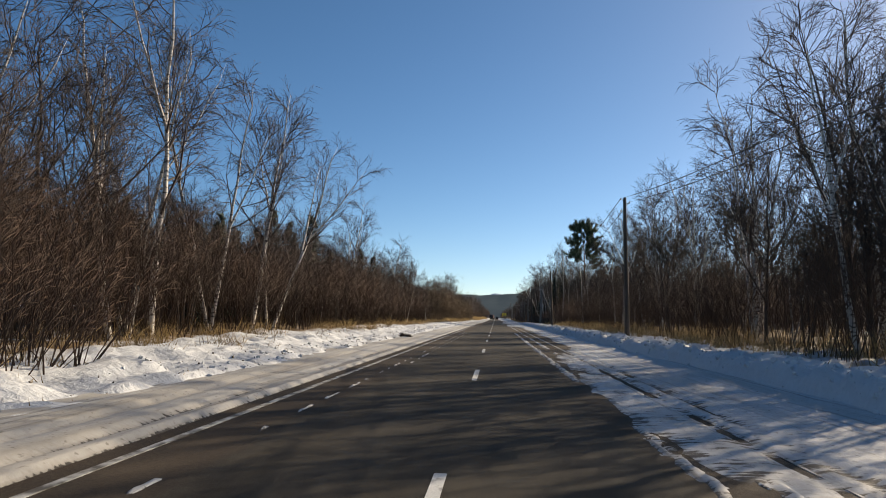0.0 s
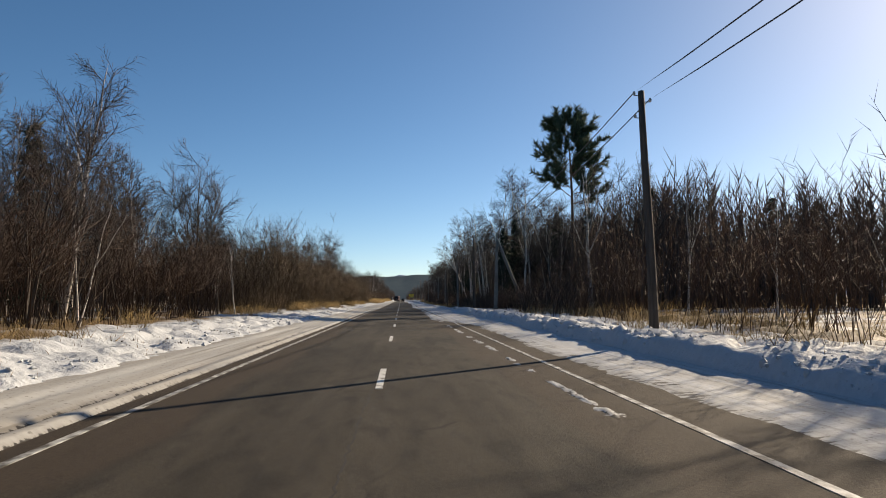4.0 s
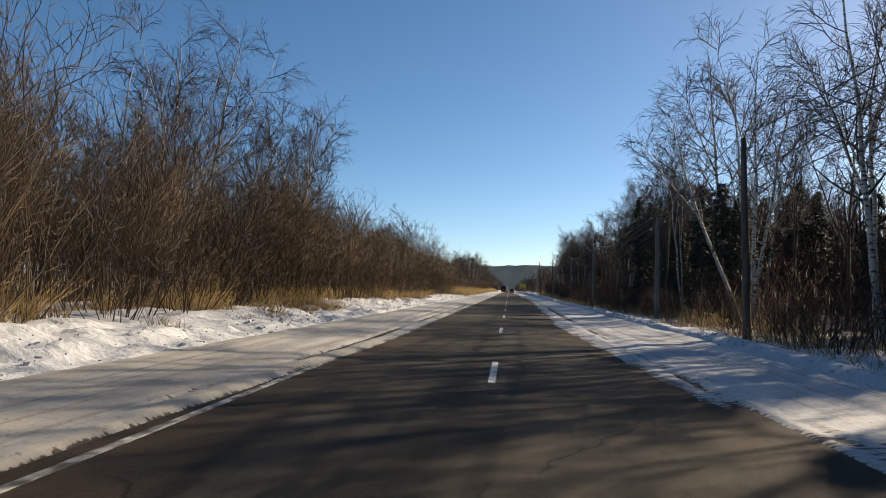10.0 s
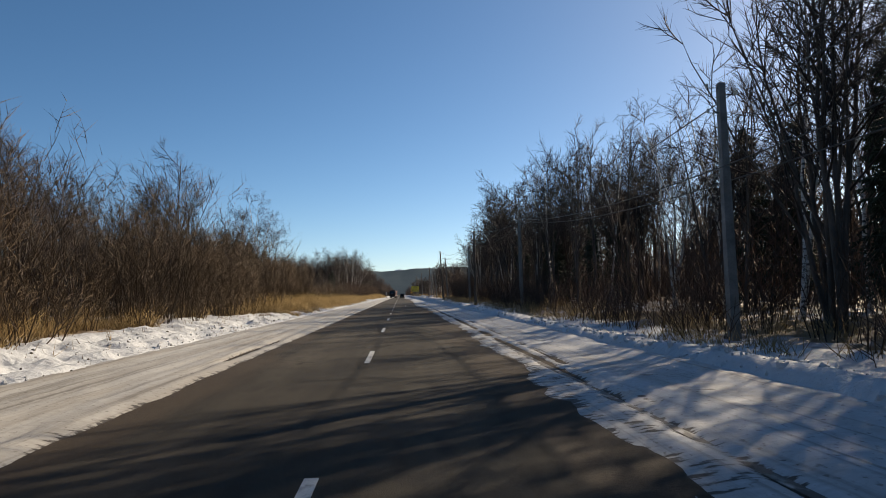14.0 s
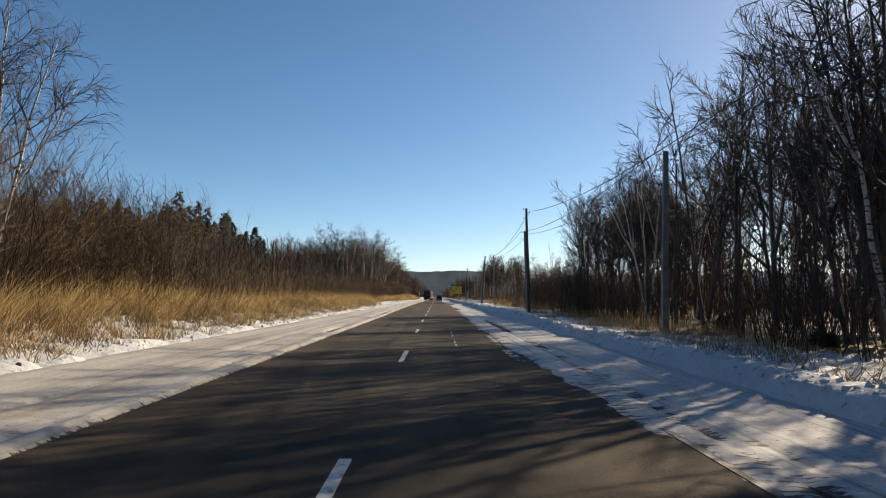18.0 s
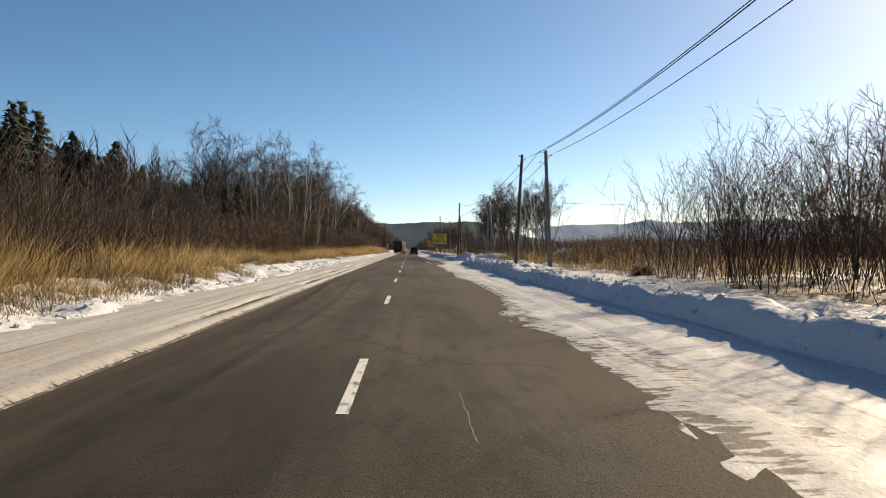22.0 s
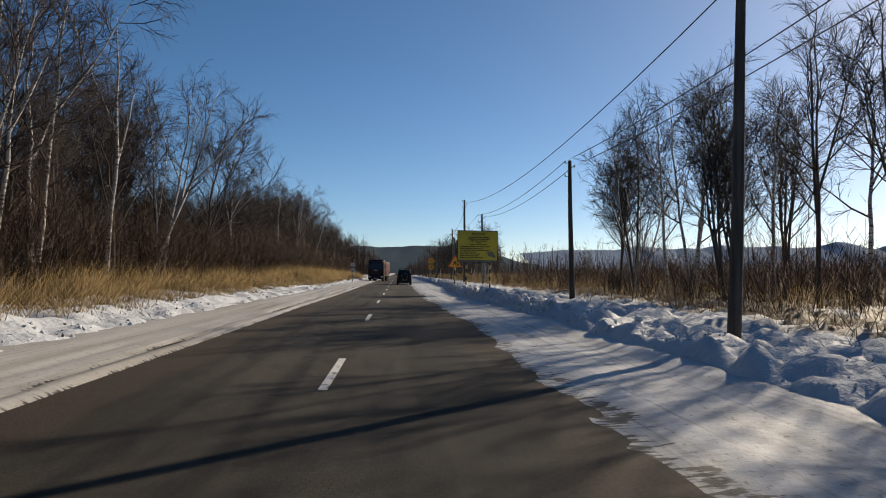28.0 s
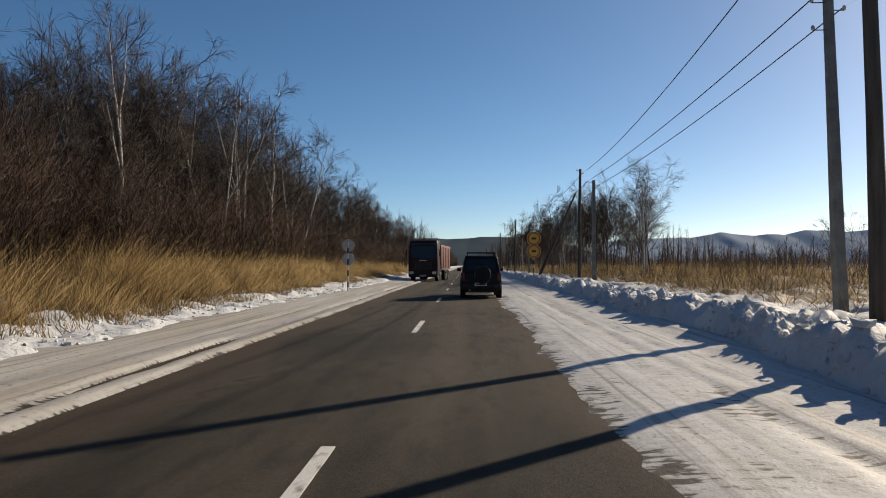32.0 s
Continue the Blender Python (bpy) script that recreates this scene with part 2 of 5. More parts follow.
    col = blend(nd, ln, steps(nd, ln, patch, [(0.5, (0, 0, 0)), (0.6, (1, 1, 1))]), col, blend(nd, ln, 1.0, col, cracks, "MULTIPLY"))
    ln.new(col, p.inputs["Base Color"])
    p.inputs["Roughness"].default_value = 0.88
    p.inputs["Specular IOR Level"].default_value = 0.18
    relief(nd, ln, p, blend(nd, ln, 0.6, fine, grit), 0.6, 0.02)
    return m


def paint_surface(name, low, high):
    """White road paint worn through to the asphalt."""
    m, nd, ln, p = nodes_of(name)
    co = nd.new("ShaderNodeTexCoord").outputs["Object"]
    wear, fine = noise_node(nd, ln, co, 6.0, 6, (1, 0.5, 1)), noise_node(nd, ln, co, 60.0, 3)
    col = blend(nd, ln, steps(nd, ln, wear, [(low, (0, 0, 0)), (high, (1, 1, 1))]), (0.60, 0.60, 0.57), (0.075, 0.068, 0.057))
    col = blend(nd, ln, 0.4, col, steps(nd, ln, fine, [(0.3, (0.5, 0.5, 0.5)), (0.7, (1, 1, 1))]), "MULTIPLY")
    ln.new(col, p.inputs["Base Color"])
    p.inputs["Roughness"].default_value = 0.7
    relief(nd, ln, p, fine, 0.3, 0.01)
    return m


def birch_bark():
    m, nd, ln, p = nodes_of("birch_bark")
    co = nd.new("ShaderNodeTexCoord").outputs["Object"]
    bands, fine = noise_node(nd, ln, co, 5.0, 5, (0.8, 0.8, 2.6)), noise_node(nd, ln, co, 30.0, 3)
    col = blend(nd, ln, fine, (0.40, 0.37, 0.33), (0.58, 0.55, 0.50))
    col = blend(nd, ln, steps(nd, ln, bands, [(0.52, (0, 0, 0)), (0.60, (1, 1, 1))]), col, (0.06, 0.05, 0.045))
    ln.new(col, p.inputs["Base Color"])
    p.inputs["Roughness"].default_value = 0.75
    relief(nd, ln, p, bands, 0.4, 0.02)
    return m


SNOW_GROUND = ground_surface()
PACKED_SNOW = snow_surface("packed_snow", 0.55, (0.29, 0.26, 0.21), 0.46, 0.78, True, ((0.36, 0.372, 0.382), (0.585, 0.60, 0.61)))
SHOULDER_DIRT = snow_surface("shoulder_dirt", 0.55, (0.27, 0.235, 0.185), 0.36, 0.66, True, ((0.33, 0.325, 0.305), (0.47, 0.465, 0.445)))
LUMP_SNOW = snow_surface("lump_snow", 0.8, (0.20, 0.17, 0.13), 0.45, 0.75)
ASPHALT = asphalt_surface()
PAINT = paint_surface("road_paint", 0.52, 0.66)
PAINT_WORN = paint_surface("road_paint_worn", 0.36, 0.60)
PAINT_FADED = paint_surface("road_paint_faded", 0.28, 0.50)
BIRCH = birch_bark()
BIRCH_TWIG = surface("birch_twig", (0.0384, 0.0256, 0.0208), (0.0760, 0.0528, 0.0432), 2.0, 0.8, 0.2)
ALDER_BARK = surface("alder_bark", (0.0600, 0.0480, 0.0384), (0.1360, 0.1120, 0.0920), 2.5, 0.85, 0.5, 0.03, stretch=(1, 1, 0.3))
ALDER_TWIG = surface("alder_twig", (0.0336, 0.0240, 0.0200), (0.0680, 0.0480, 0.0384), 2.0, 0.85, 0.2)
SHRUB_STEM = surface("shrub_stem", (0.0368, 0.0200, 0.0120), (0.1040, 0.0592, 0.0344), 0.25, 0.8, 0.2, vary=0.15, fine=6.0)
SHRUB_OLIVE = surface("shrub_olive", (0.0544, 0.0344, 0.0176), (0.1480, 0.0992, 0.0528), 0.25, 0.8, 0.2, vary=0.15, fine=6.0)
GRASS_DRY = surface("dry_grass", (0.21, 0.135, 0.048), (0.42, 0.295, 0.125), 0.5, 0.8, 0.2, vary=0.1, fine=5.0)
SPRUCE_BARK = surface("spruce_bark", (0.06, 0.045, 0.035), (0.12, 0.09, 0.07), 3.0, 0.9, 0.5, 0.03)
SPRUCE_NEEDLE = surface("spruce_needle", (0.014, 0.026, 0.014), (0.036, 0.055, 0.026), 1.5, 0.75, 0.2, fine=9.0)
PINE_BARK = surface("pine_bark", (0.12, 0.07, 0.045), (0.24, 0.14, 0.085), 3.0, 0.9, 0.5, 0.03)
PINE_NEEDLE = surface("pine_needle", (0.022, 0.042, 0.018), (0.055, 0.085, 0.035), 1.5, 0.7, 0.2, fine=9.0)
FAR_WOOD = surface("far_wood", (0.0560, 0.0400, 0.0320), (0.1120, 0.0800, 0.0624), 0.08, 0.9, 0.1, vary=0.1, fine=2.0)
POLE_WOOD = surface("pole_wood", (0.055, 0.045, 0.038), (0.13, 0.105, 0.085), 3.0, 0.85, 0.5, 0.02, stretch=(3, 3, 0.25))
POLE_CONCRETE = surface("pole_concrete", (0.15, 0.148, 0.135), (0.26, 0.255, 0.235), 2.5, 0.85, 0.3, 0.01)
WIRE = surface("wire", (0.03, 0.03, 0.03), (0.06, 0.06, 0.06), 3.0, 0.6, 0.1)
CERAMIC = surface("ceramic", (0.55, 0.53, 0.48), (0.7, 0.68, 0.62), 6.0, 0.3, 0.05)


# ---- mesh helpers ----
def quick_mesh(name, verts, quads=None, tris=None, mats=(), smooth=True, index=None):
    """A mesh straight from arrays of corners."""
    me = bpy.data.meshes.new(name)
    parts = [(np.asarray(q, np.int32), k) for q, k in ((quads, 4), (tris, 3)) if q is not None and len(q)]
    loops = np.concatenate([q.ravel() for q, _ in parts])
    sizes = np.concatenate([np.full(len(q), k) for q, k in parts])
    me.vertices.add(len(verts))
    me.vertices.foreach_set("co", np.asarray(verts, np.float32).ravel())
    me.loops.add(len(loops))
    me.loops.foreach_set("vertex_index", loops)
    me.polygons.add(len(sizes))
    me.polygons.foreach_set("loop_start", np.concatenate([[0], np.cumsum(sizes)[:-1]]).astype(np.int32))
    me.polygons.foreach_set("use_smooth", np.full(len(sizes), smooth))
    for m in mats:
        me.materials.append(m)
    me.update(calc_edges=True)
    return me


def grid_mesh(name, X, Y, Z, mat):
    """A sheet over a grid of rows and columns."""
    r, c = X.shape
    k = np.arange(r * c).reshape(r, c)
    quads = np.stack([k[:-1, :-1], k[:-1, 1:], k[1:, 1:], k[1:, :-1]], -1).reshape(-1, 4)
    return quick_mesh(name, np.stack([X, Y, Z], -1).reshape(-1, 3), quads, None, (mat,))


def tubes(paths, rads, sides=3):
    """Tapered tubes along many paths at once (n, k, 3); each ends in a tip."""
    n, k, _ = paths.shape
    d = paths[:, -1] - paths[:, 0]
    d = d / (np.linalg.norm(d, axis=1, keepdims=True) + 1e-9)
    ref = np.where(np.abs(d[:, 2:3]) > 0.8, [[1.0, 0, 0]], [[0, 0, 1.0]])
    u = np.cross(d, ref)
    u /= np.linalg.norm(u, axis=1, keepdims=True) + 1e-9
    v = np.cross(d, u)
    a = np.arange(sides) * 2 * np.pi / sides
    ring = np.cos(a)[None, :, None] * u[:, None] + np.sin(a)[None, :, None] * v[:, None]
    body = paths[:, :-1, None, :] + rads[:, :-1, None, None] * ring[:, None]
    per = (k - 1) * sides + 1
    verts = np.concatenate([body.reshape(n, -1, 3), paths[:, -1:]], 1).reshape(-1, 3)
    base = np.arange(n)[:, None] * per
    s = np.arange(sides)
    t = (s + 1) % sides
    quads = [base[:, :, None] + np.stack([j * sides + s, j * sides + t, (j + 1) * sides + t, (j + 1) * sides + s], -1)[None] for j in range(k - 2)]
    quads = np.concatenate(quads, 1).reshape(-1, 4) if quads else np.zeros((0, 4), int)
    last = (k - 2) * sides
    tris = (base[:, :, None] + np.stack([last + s, last + t, np.full(sides, per - 1)], -1)[None]).reshape(-1, 3)
    return verts, quads, tris


def gather(pieces):
    v, q, t, off = [], [], [], 0
    for a, b, c in pieces:
        v.append(a)
        q.append(b + off)
        t.append(c + off)
        off += len(a)
    return np.concatenate(v), np.concatenate(q), np.concatenate(t)


def part(name, mesh, parent, label=""):
    """A mesh as ONE part under a thing or under another part."""
    ob = new(name, mesh)
    ob.parent = parent
    return tagged(ob, label) if label else ob


def from_bm(name, bm, mat, smooth=False):
    me = bpy.data.meshes.new(name)
    bm.to_mesh(me)
    bm.free()
    me.materials.append(mat)
    if smooth:
        me.polygons.foreach_set("use_smooth", np.full(len(me.polygons), True))
    return me


def box(sx, sy, sz, at=(0, 0, 0), bevel=0.0, bm=None):
    bm = bm or bmesh.new()
    made = bmesh.ops.create_cube(bm, size=1, matrix=Matrix.Translation(at) @ Matrix.Diagonal((sx, sy, sz, 1)))
    if bevel:
        edges = list({e for v in made["verts"] for e in v.link_edges})
        bmesh.ops.bevel(bm, geom=edges, offset=bevel, segments=2, affect="EDGES", profile=0.6)
    return bm


def rod(r1, r2, h, at=(0, 0, 0), axis="Z", seg=12, bm=None):
    bm = bm or bmesh.new()
    turn = {"Z": Matrix(), "X": Matrix.Rotation(radians(90), 4, "Y"), "Y": Matrix.Rotation(radians(-90), 4, "X")}[axis]
    bmesh.ops.create_cone(bm, cap_ends=True, segments=seg, radius1=r1, radius2=r2, depth=h, matrix=Matrix.Translation(at) @ turn)
    return bm


# ---- the lie of the land ----
def right_crest(y):
    """Height of the ploughed bank on the near side."""
    h = 0.50 - 0.24 * ramp(y, 132, 146) + 0.16 * ramp(y, 236, 262) + 0.18 * ramp(y, 295, 310)
    h = h - 0.08 * ramp(y, 330, 350) - 0.50 * ramp(y, 380, 386) + 0.34 * ramp(y, 399.5, 402.5)
    return h + 0.05 * ramp(y, 418, 424) + 0.14 * ramp(y, 428, 440) - 0.04 * ramp(y, 462, 474)


def right_field(y):
    return 0.36 - 0.33 * ramp(y, 128, 145) + 0.24 * ramp(y, 240, 270) + 0.06 * ramp(y, 300, 320)


def right_foot(y):
    """How far out the bank on the near side begins."""
    return 5.55 - 0.25 * ramp(y, 335, 350) - 0.65 * ramp(y, 420, 440) + 0.85 * ramp(y, 456, 470) + 0.5 * (fnoise(0 * y, y * 0.3, 22, 2) - 0.5)


def left_foot(y):
    """How far out the bank on the far side begins."""
    return 4.62 + 0.55 * ramp(y, 130, 152) - 0.35 * ramp(y, 300, 335) - 0.27 * ramp(y, 385, 410) + 0.3 * (fnoise(0 * y, y * 0.35, 21, 2) - 0.5)


def land(x, y):
    """Height of the snow-covered ground, without the road and its shoulders."""
    lump = fnoise(x * 1.5, y * 1.1, 3, 2) - 0.5
    small = fnoise(x * 3.0, y * 2.3, 5, 1) - 0.5
    soft = fnoise(x * 0.22, y * 0.16, 8, 3) - 0.5
    far = np.clip((np.abs(x) - 40) / 400, 0, 6)
    lf = left_foot(y)
    left = 0.16 * ramp(-x, lf, lf + 0.7) + 0.30 * ramp(-x, lf + 0.4, lf + 3.2) + 0.26 * lump * ramp(-x, lf, lf + 1.2) + 0.22 * small * ramp(-x, lf - 0.1, lf + 0.6) + 0.5 * soft * ramp(-x, 6, 12)
    foot = right_foot(y)
    crest = right_crest(y)
    # a side track leaves the road here, closed by a berm of ploughed snow
    field = right_field(y) * (1 - 0.85 * ramp(y, 381, 386) * (1 - ramp(y, 397, 400)) * (1 - ramp(x, 12, 15)))
    berm = 0.70 * np.exp(-(((y - 398.9 - 0.12 * (x - 5)) / 0.95) ** 2)) * ramp(x, 4.9, 5.5) * (1 - ramp(x, 11, 13))
    up, down = ramp(x, foot, foot + 0.34), ramp(x, foot + 0.55, foot + 1.7)
    rough = 0.75 - 0.30 * ramp(y, 110, 140) + 0.75 * ramp(y, 350, 366)
    right = crest * up * (1 - down) + field * down + berm * (0.8 + 0.5 * lump) + (0.36 * lump + 0.38 * small) * rough * up * (0.45 + crest) + 0.4 * soft * ramp(x, 8, 14)
    return np.where(x < 0, left - 0.09 * (1 - ramp(-x, lf - 0.3, lf)), right - 0.09 * (1 - ramp(x, foot - 0.3, foot + 0.1))) + far * 0.6


def spot(x, y):
    """Height of the ground at one place."""
    return float(land(np.array([float(x)]), np.array([float(y)]))[0])


xs = np.concatenate([[-3000, -1600, -800, -400, -200, -120, -80, -55, -40, -30, -24, -20, -17, -15, -13.5, -12.4], np.arange(-11.6, -8, 0.4), np.arange(-8, -3.95, 0.16),
                     [-3.6, 0, 4.0], np.arange(4.2, 8.2, 0.15), np.arange(8.3, 12, 0.4), [12.6, 13.6, 15, 17, 20, 24, 30, 40, 55, 80, 120, 200, 400, 800, 1600, 3000]])
ys = np.concatenate([[-400, -150, -60, -25], np.arange(-12, 560, 0.22), np.arange(560, 700, 2.0), [720, 760, 820, 900, 1000, 1200, 1500, 2000, 2600, 3600]])
X, Y = np.meshgrid(xs, ys)
ground = tagged(new("ground", grid_mesh("ground", X, Y, land(X, Y), SNOW_GROUND)), "white snow over the verges with brown litter among the trees", "ground", kind="structure")

# the carriageway, one slab with a slight thickness
bm = box(9.9, 3000, 0.16, (0.1, 1450, -0.08))
road = tagged(new("road", from_bm("road", bm, ASPHALT)), "worn dark asphalt country road with polished wheel paths", "road", kind="structure")


def shoulder_sheet(name, x0, x1, height, mat, label):
    px = np.arange(x0, x1 + 0.01, 0.085)
    py = np.concatenate([[-60, -20], np.arange(-8, 545, 0.24), np.arange(545, 700, 1.5), np.arange(700, 1500, 20)])
    sx, sy = np.meshgrid(px, py)
    ob = new(name, grid_mesh(name, sx, sy, height(sx, sy), mat))
    return tagged(ob, label, "snow", kind="structure")


def left_snow(x, y):
    """Packed snow that ends in a nearly straight edge beside a dark groove."""
    edge = -3.30 + 0.48 * ramp(y, 150, 168) - 0.20 * ramp(y, 310, 335) + 0.16 * ramp(y, 395, 410) + 0.16 * ramp(y, 430, 450)
    torn = ramp(y, 152, 168) * (1 - 0.8 * ramp(y, 235, 262))
    streak = fnoise(x * 3.0, y * 0.05, 31, 3) - 0.5
    fray = fnoise(x * 5.0, y * 2.0, 33, 3) - 0.5
    z = 0.110 * ramp(edge - x, -0.06 - 0.30 * torn, 0.10 + 0.26 * torn) - 0.045 + 0.030 * streak + (0.014 + 0.030 * torn) * fray
    z = z + 0.035 * ramp(edge - x, 0.5, 1.2)
    groove = np.exp(-(((x - edge + 0.42 + 0.06 * np.sin(y / 23)) / 0.095) ** 2)) * (0.35 + 0.65 * ramp(y, 150, 168)) + (0.22 + 0.22 * ramp(y, 340, 350) * (1 - ramp(y, 380, 395))) * np.exp(-(((x - edge + 1.05 + 0.10 * np.sin(y / 37)) / (0.09 + 0.16 * ramp(y, 335, 350) * (1 - ramp(y, 378, 395)))) ** 2))
    z = z - 0.26 * groove * ramp(fnoise(x * 1.5, y * 0.22, 35, 3), 0.32, 0.85)
    return z + 0.04 * ramp(-x, left_foot(y) - 0.5, left_foot(y) + 0.2)


def right_snow(x, y):
    """Wind-blown snow thinning out over the lane's edge, with a pair of wheel ruts."""
    edge = 2.30 + 1.50 * ramp(y, 22, 34) - 1.50 * ramp(y, 98, 112) + 0.40 * ramp(y, 126, 142) - 0.55 * ramp(y, 154, 166) + 0.75 * ramp(y, 182, 250) - 0.25 * ramp(y, 268, 300) + 0.50 * ramp(y, 336, 346) - 0.45 * ramp(y, 349, 357) + 1.05 * ramp(y, 380, 388) * (1 - ramp(y, 401, 408)) - 0.50 * ramp(y, 418, 446)
    streak = fnoise(x * 2.4, y * 0.07, 41, 3) - 0.5
    fray = fnoise(x * 3.6, y * 1.8, 43, 3) - 0.5
    patch = fnoise(x * 0.8, y * 0.22, 47, 3) - 0.5
    z = 0.085 * ramp(x - edge, -0.52, 1.00) - 0.040 + 0.035 * streak + 0.030 * fray + 0.050 * patch
    lane = 3.22 + 0.48 * ramp(y, 175, 250) + 0.25 * ramp(y, 440, 466) + 0.10 * np.sin(y / 41)
    used = (1 - 0.9 * ramp(y, 36, 46) + 0.9 * ramp(y, 104, 122)) * (1 - 0.8 * ramp(y, 305, 325) + 0.4 * ramp(y, 452, 460)) * (0.45 + 0.8 * fnoise(0 * x, y * 0.06, 49, 2))
    rut = np.exp(-(((x - lane) / 0.12) ** 2)) + 0.6 * np.exp(-(((x - lane - 0.30 - 0.12 * np.sin(y / 17)) / 0.10) ** 2))
    z = z - 0.066 * rut * used * (0.10 + 1.5 * fnoise(x * 2.5, y * 0.7, 53, 3))
    return z + 0.07 * ramp(x, right_foot(y) - 0.7, right_foot(y))


shoulder_sheet("shoulder_snow", -5.6, -2.15, left_snow, SHOULDER_DIRT, "dirty packed snow on the shoulder, ending along the asphalt")
shoulder_sheet("shoulder_snow", 1.75, 6.1, right_snow, PACKED_SNOW, "wind-streaked packed snow with wheel ruts on the shoulder")

def snow_streak(seed, x0, y0, y1, width, gaps, run):
    """A narrow broken ridge of snow that a tyre or the plough left on the asphalt."""
    sy = np.arange(y0, y1, 0.12)
    across = np.linspace(-1, 1, 9)
    C, SY = np.meshgrid(across, sy)
    wide = 1.5 * width * (0.35 + 1.1 * fnoise(0 * sy, sy * 0.8, seed, 3))[:, None]
    mid = x0 + 0.12 * (fnoise(0 * sy, sy * 0.06, seed + 1, 2) - 0.5)[:, None]
    on = ramp(fnoise(0 * sy, sy * run, seed + 2, 3), gaps, gaps + 0.10)[:, None]
    ragged = 0.055 * (fnoise(C * 2.6, SY * 5.0, seed + 3, 2) - 0.5)
    Z = (0.026 * (1 - C**2) + ragged) * on - 0.012
    k = np.arange(C.size).reshape(C.shape)
    quads = np.stack([k[:-1, :-1], k[:-1, 1:], k[1:, 1:], k[1:, :-1]], -1).reshape(-1, 4)
    return np.stack([mid + wide * C, SY, Z], -1).reshape(-1, 3), quads, np.zeros((0, 3), int)


STREAKS = [snow_streak(*a) for a in ((901, 2.22, -5, 62, 0.085, 0.30, 0.25), (905, 2.76, -5, 110, 0.085, 0.50, 0.8), (909, -2.28, -5, 62, 0.023, 0.53, 2.2), (913, -1.98, 20, 60, 0.025, 0.57, 1.6),
                                     (921, 2.62, 386, 404, 0.075, 0.50, 1.6), (925, 2.38, 390, 404, 0.06, 0.52, 1.8), (931, 1.41, 283.4, 292.5, 0.028, 0.44, 1.7), (935, 2.72, 280, 302, 0.09, 0.50, 1.6))]

# painted lines, slightly proud of the asphalt
dash_mesh = from_bm("lane_dash", box(0.11, 3.0, 0.008, (0, 0, 0.003)), PAINT)
for k in range(-2, 62):
    d = part("lane_dash", dash_mesh, road, "" if k > -2 else "worn white centre line dash")
    d.location = (0.015 * math.sin(k * 1.7), 4.6 + 12 * k, 0)
for x, y0, y1, mat in ((-2.98, -40, 240, PAINT_WORN), (-2.98, 240, 700, PAINT_FADED), (3.34, -40, 130, PAINT_WORN), (3.34, 130, 700, PAINT_FADED)):
    line = part("edge_line", from_bm("edge_line", box(0.10, y1 - y0, 0.008, (0, 0, 0.003)), mat), road)
    line.location = (x, (y0 + y1) / 2, 0)



def crack(points, width, mat, seed):
    """A crooked crack or scrape across the paving, lying just proud of it."""
    g = random.Random(seed)
    left, right = [], []
    for (xa, ya), (xb, yb) in zip(points, points[1:]):
        n = max(3, int(math.hypot(xb - xa, yb - ya) / 0.12))
        ux, uy = (yb - ya), -(xb - xa)
        u = math.hypot(ux, uy)
        for i in range(n):
            f = i / n
            j, w = g.uniform(-1, 1) * min(0.035, 1.6 * width), width * g.uniform(0.35, 1.0)
            cx, cy = xa + (xb - xa) * f + ux / u * j, ya + (yb - ya) * f + uy / u * j
            left.append((cx + ux / u * w, cy + uy / u * w, 0.003))
            right.append((cx - ux / u * w, cy - uy / u * w, 0.003))
    n = len(left)
    quads = [(i, i + 1, n + i + 1, n + i) for i in range(n - 1)]
    return part("crack", quick_mesh("crack", left + right, quads, None, (mat,), False), road)


TAR = surface("crack_dirt", (0.008, 0.007, 0.006), (0.016, 0.014, 0.012), 4.0, 0.95, 0.2)
SCRAPE = surface("scrape", (0.09, 0.085, 0.075), (0.20, 0.19, 0.175), 5.0, 0.9, 0.1)
for k, (pts, w, mat) in enumerate((
    (((-0.02, 37.4), (0.06, 38.2), (0.0, 39.4), (0.05, 41.0)), 0.020, TAR), (((-0.15, 67.0), (-0.14, 72.0), (-0.06, 80.0)), 0.014, TAR),
    (((1.12, 397.5), (1.33, 397.5)), 0.030, TAR), (((1.58, 397.3), (1.74, 397.1), (1.92, 397.05)), 0.026, TAR),
    (((1.29, 353.0), (1.33, 354.9), (1.37, 357.2)), 0.010, SCRAPE), (((-0.6, 286.9), (0.7, 287.1), (2.5, 287.5)), 0.009, SCRAPE), (((1.09, 326.2), (1.09, 328.2)), 0.006, SCRAPE),
    (((-0.2, 454.5), (0.05, 454.4), (0.3, 454.2)), 0.045, SCRAPE), (((-0.9, 457.7), (-0.6, 457.8)), 0.045, SCRAPE),
)):
    crack(pts, w, mat, 40 + k)

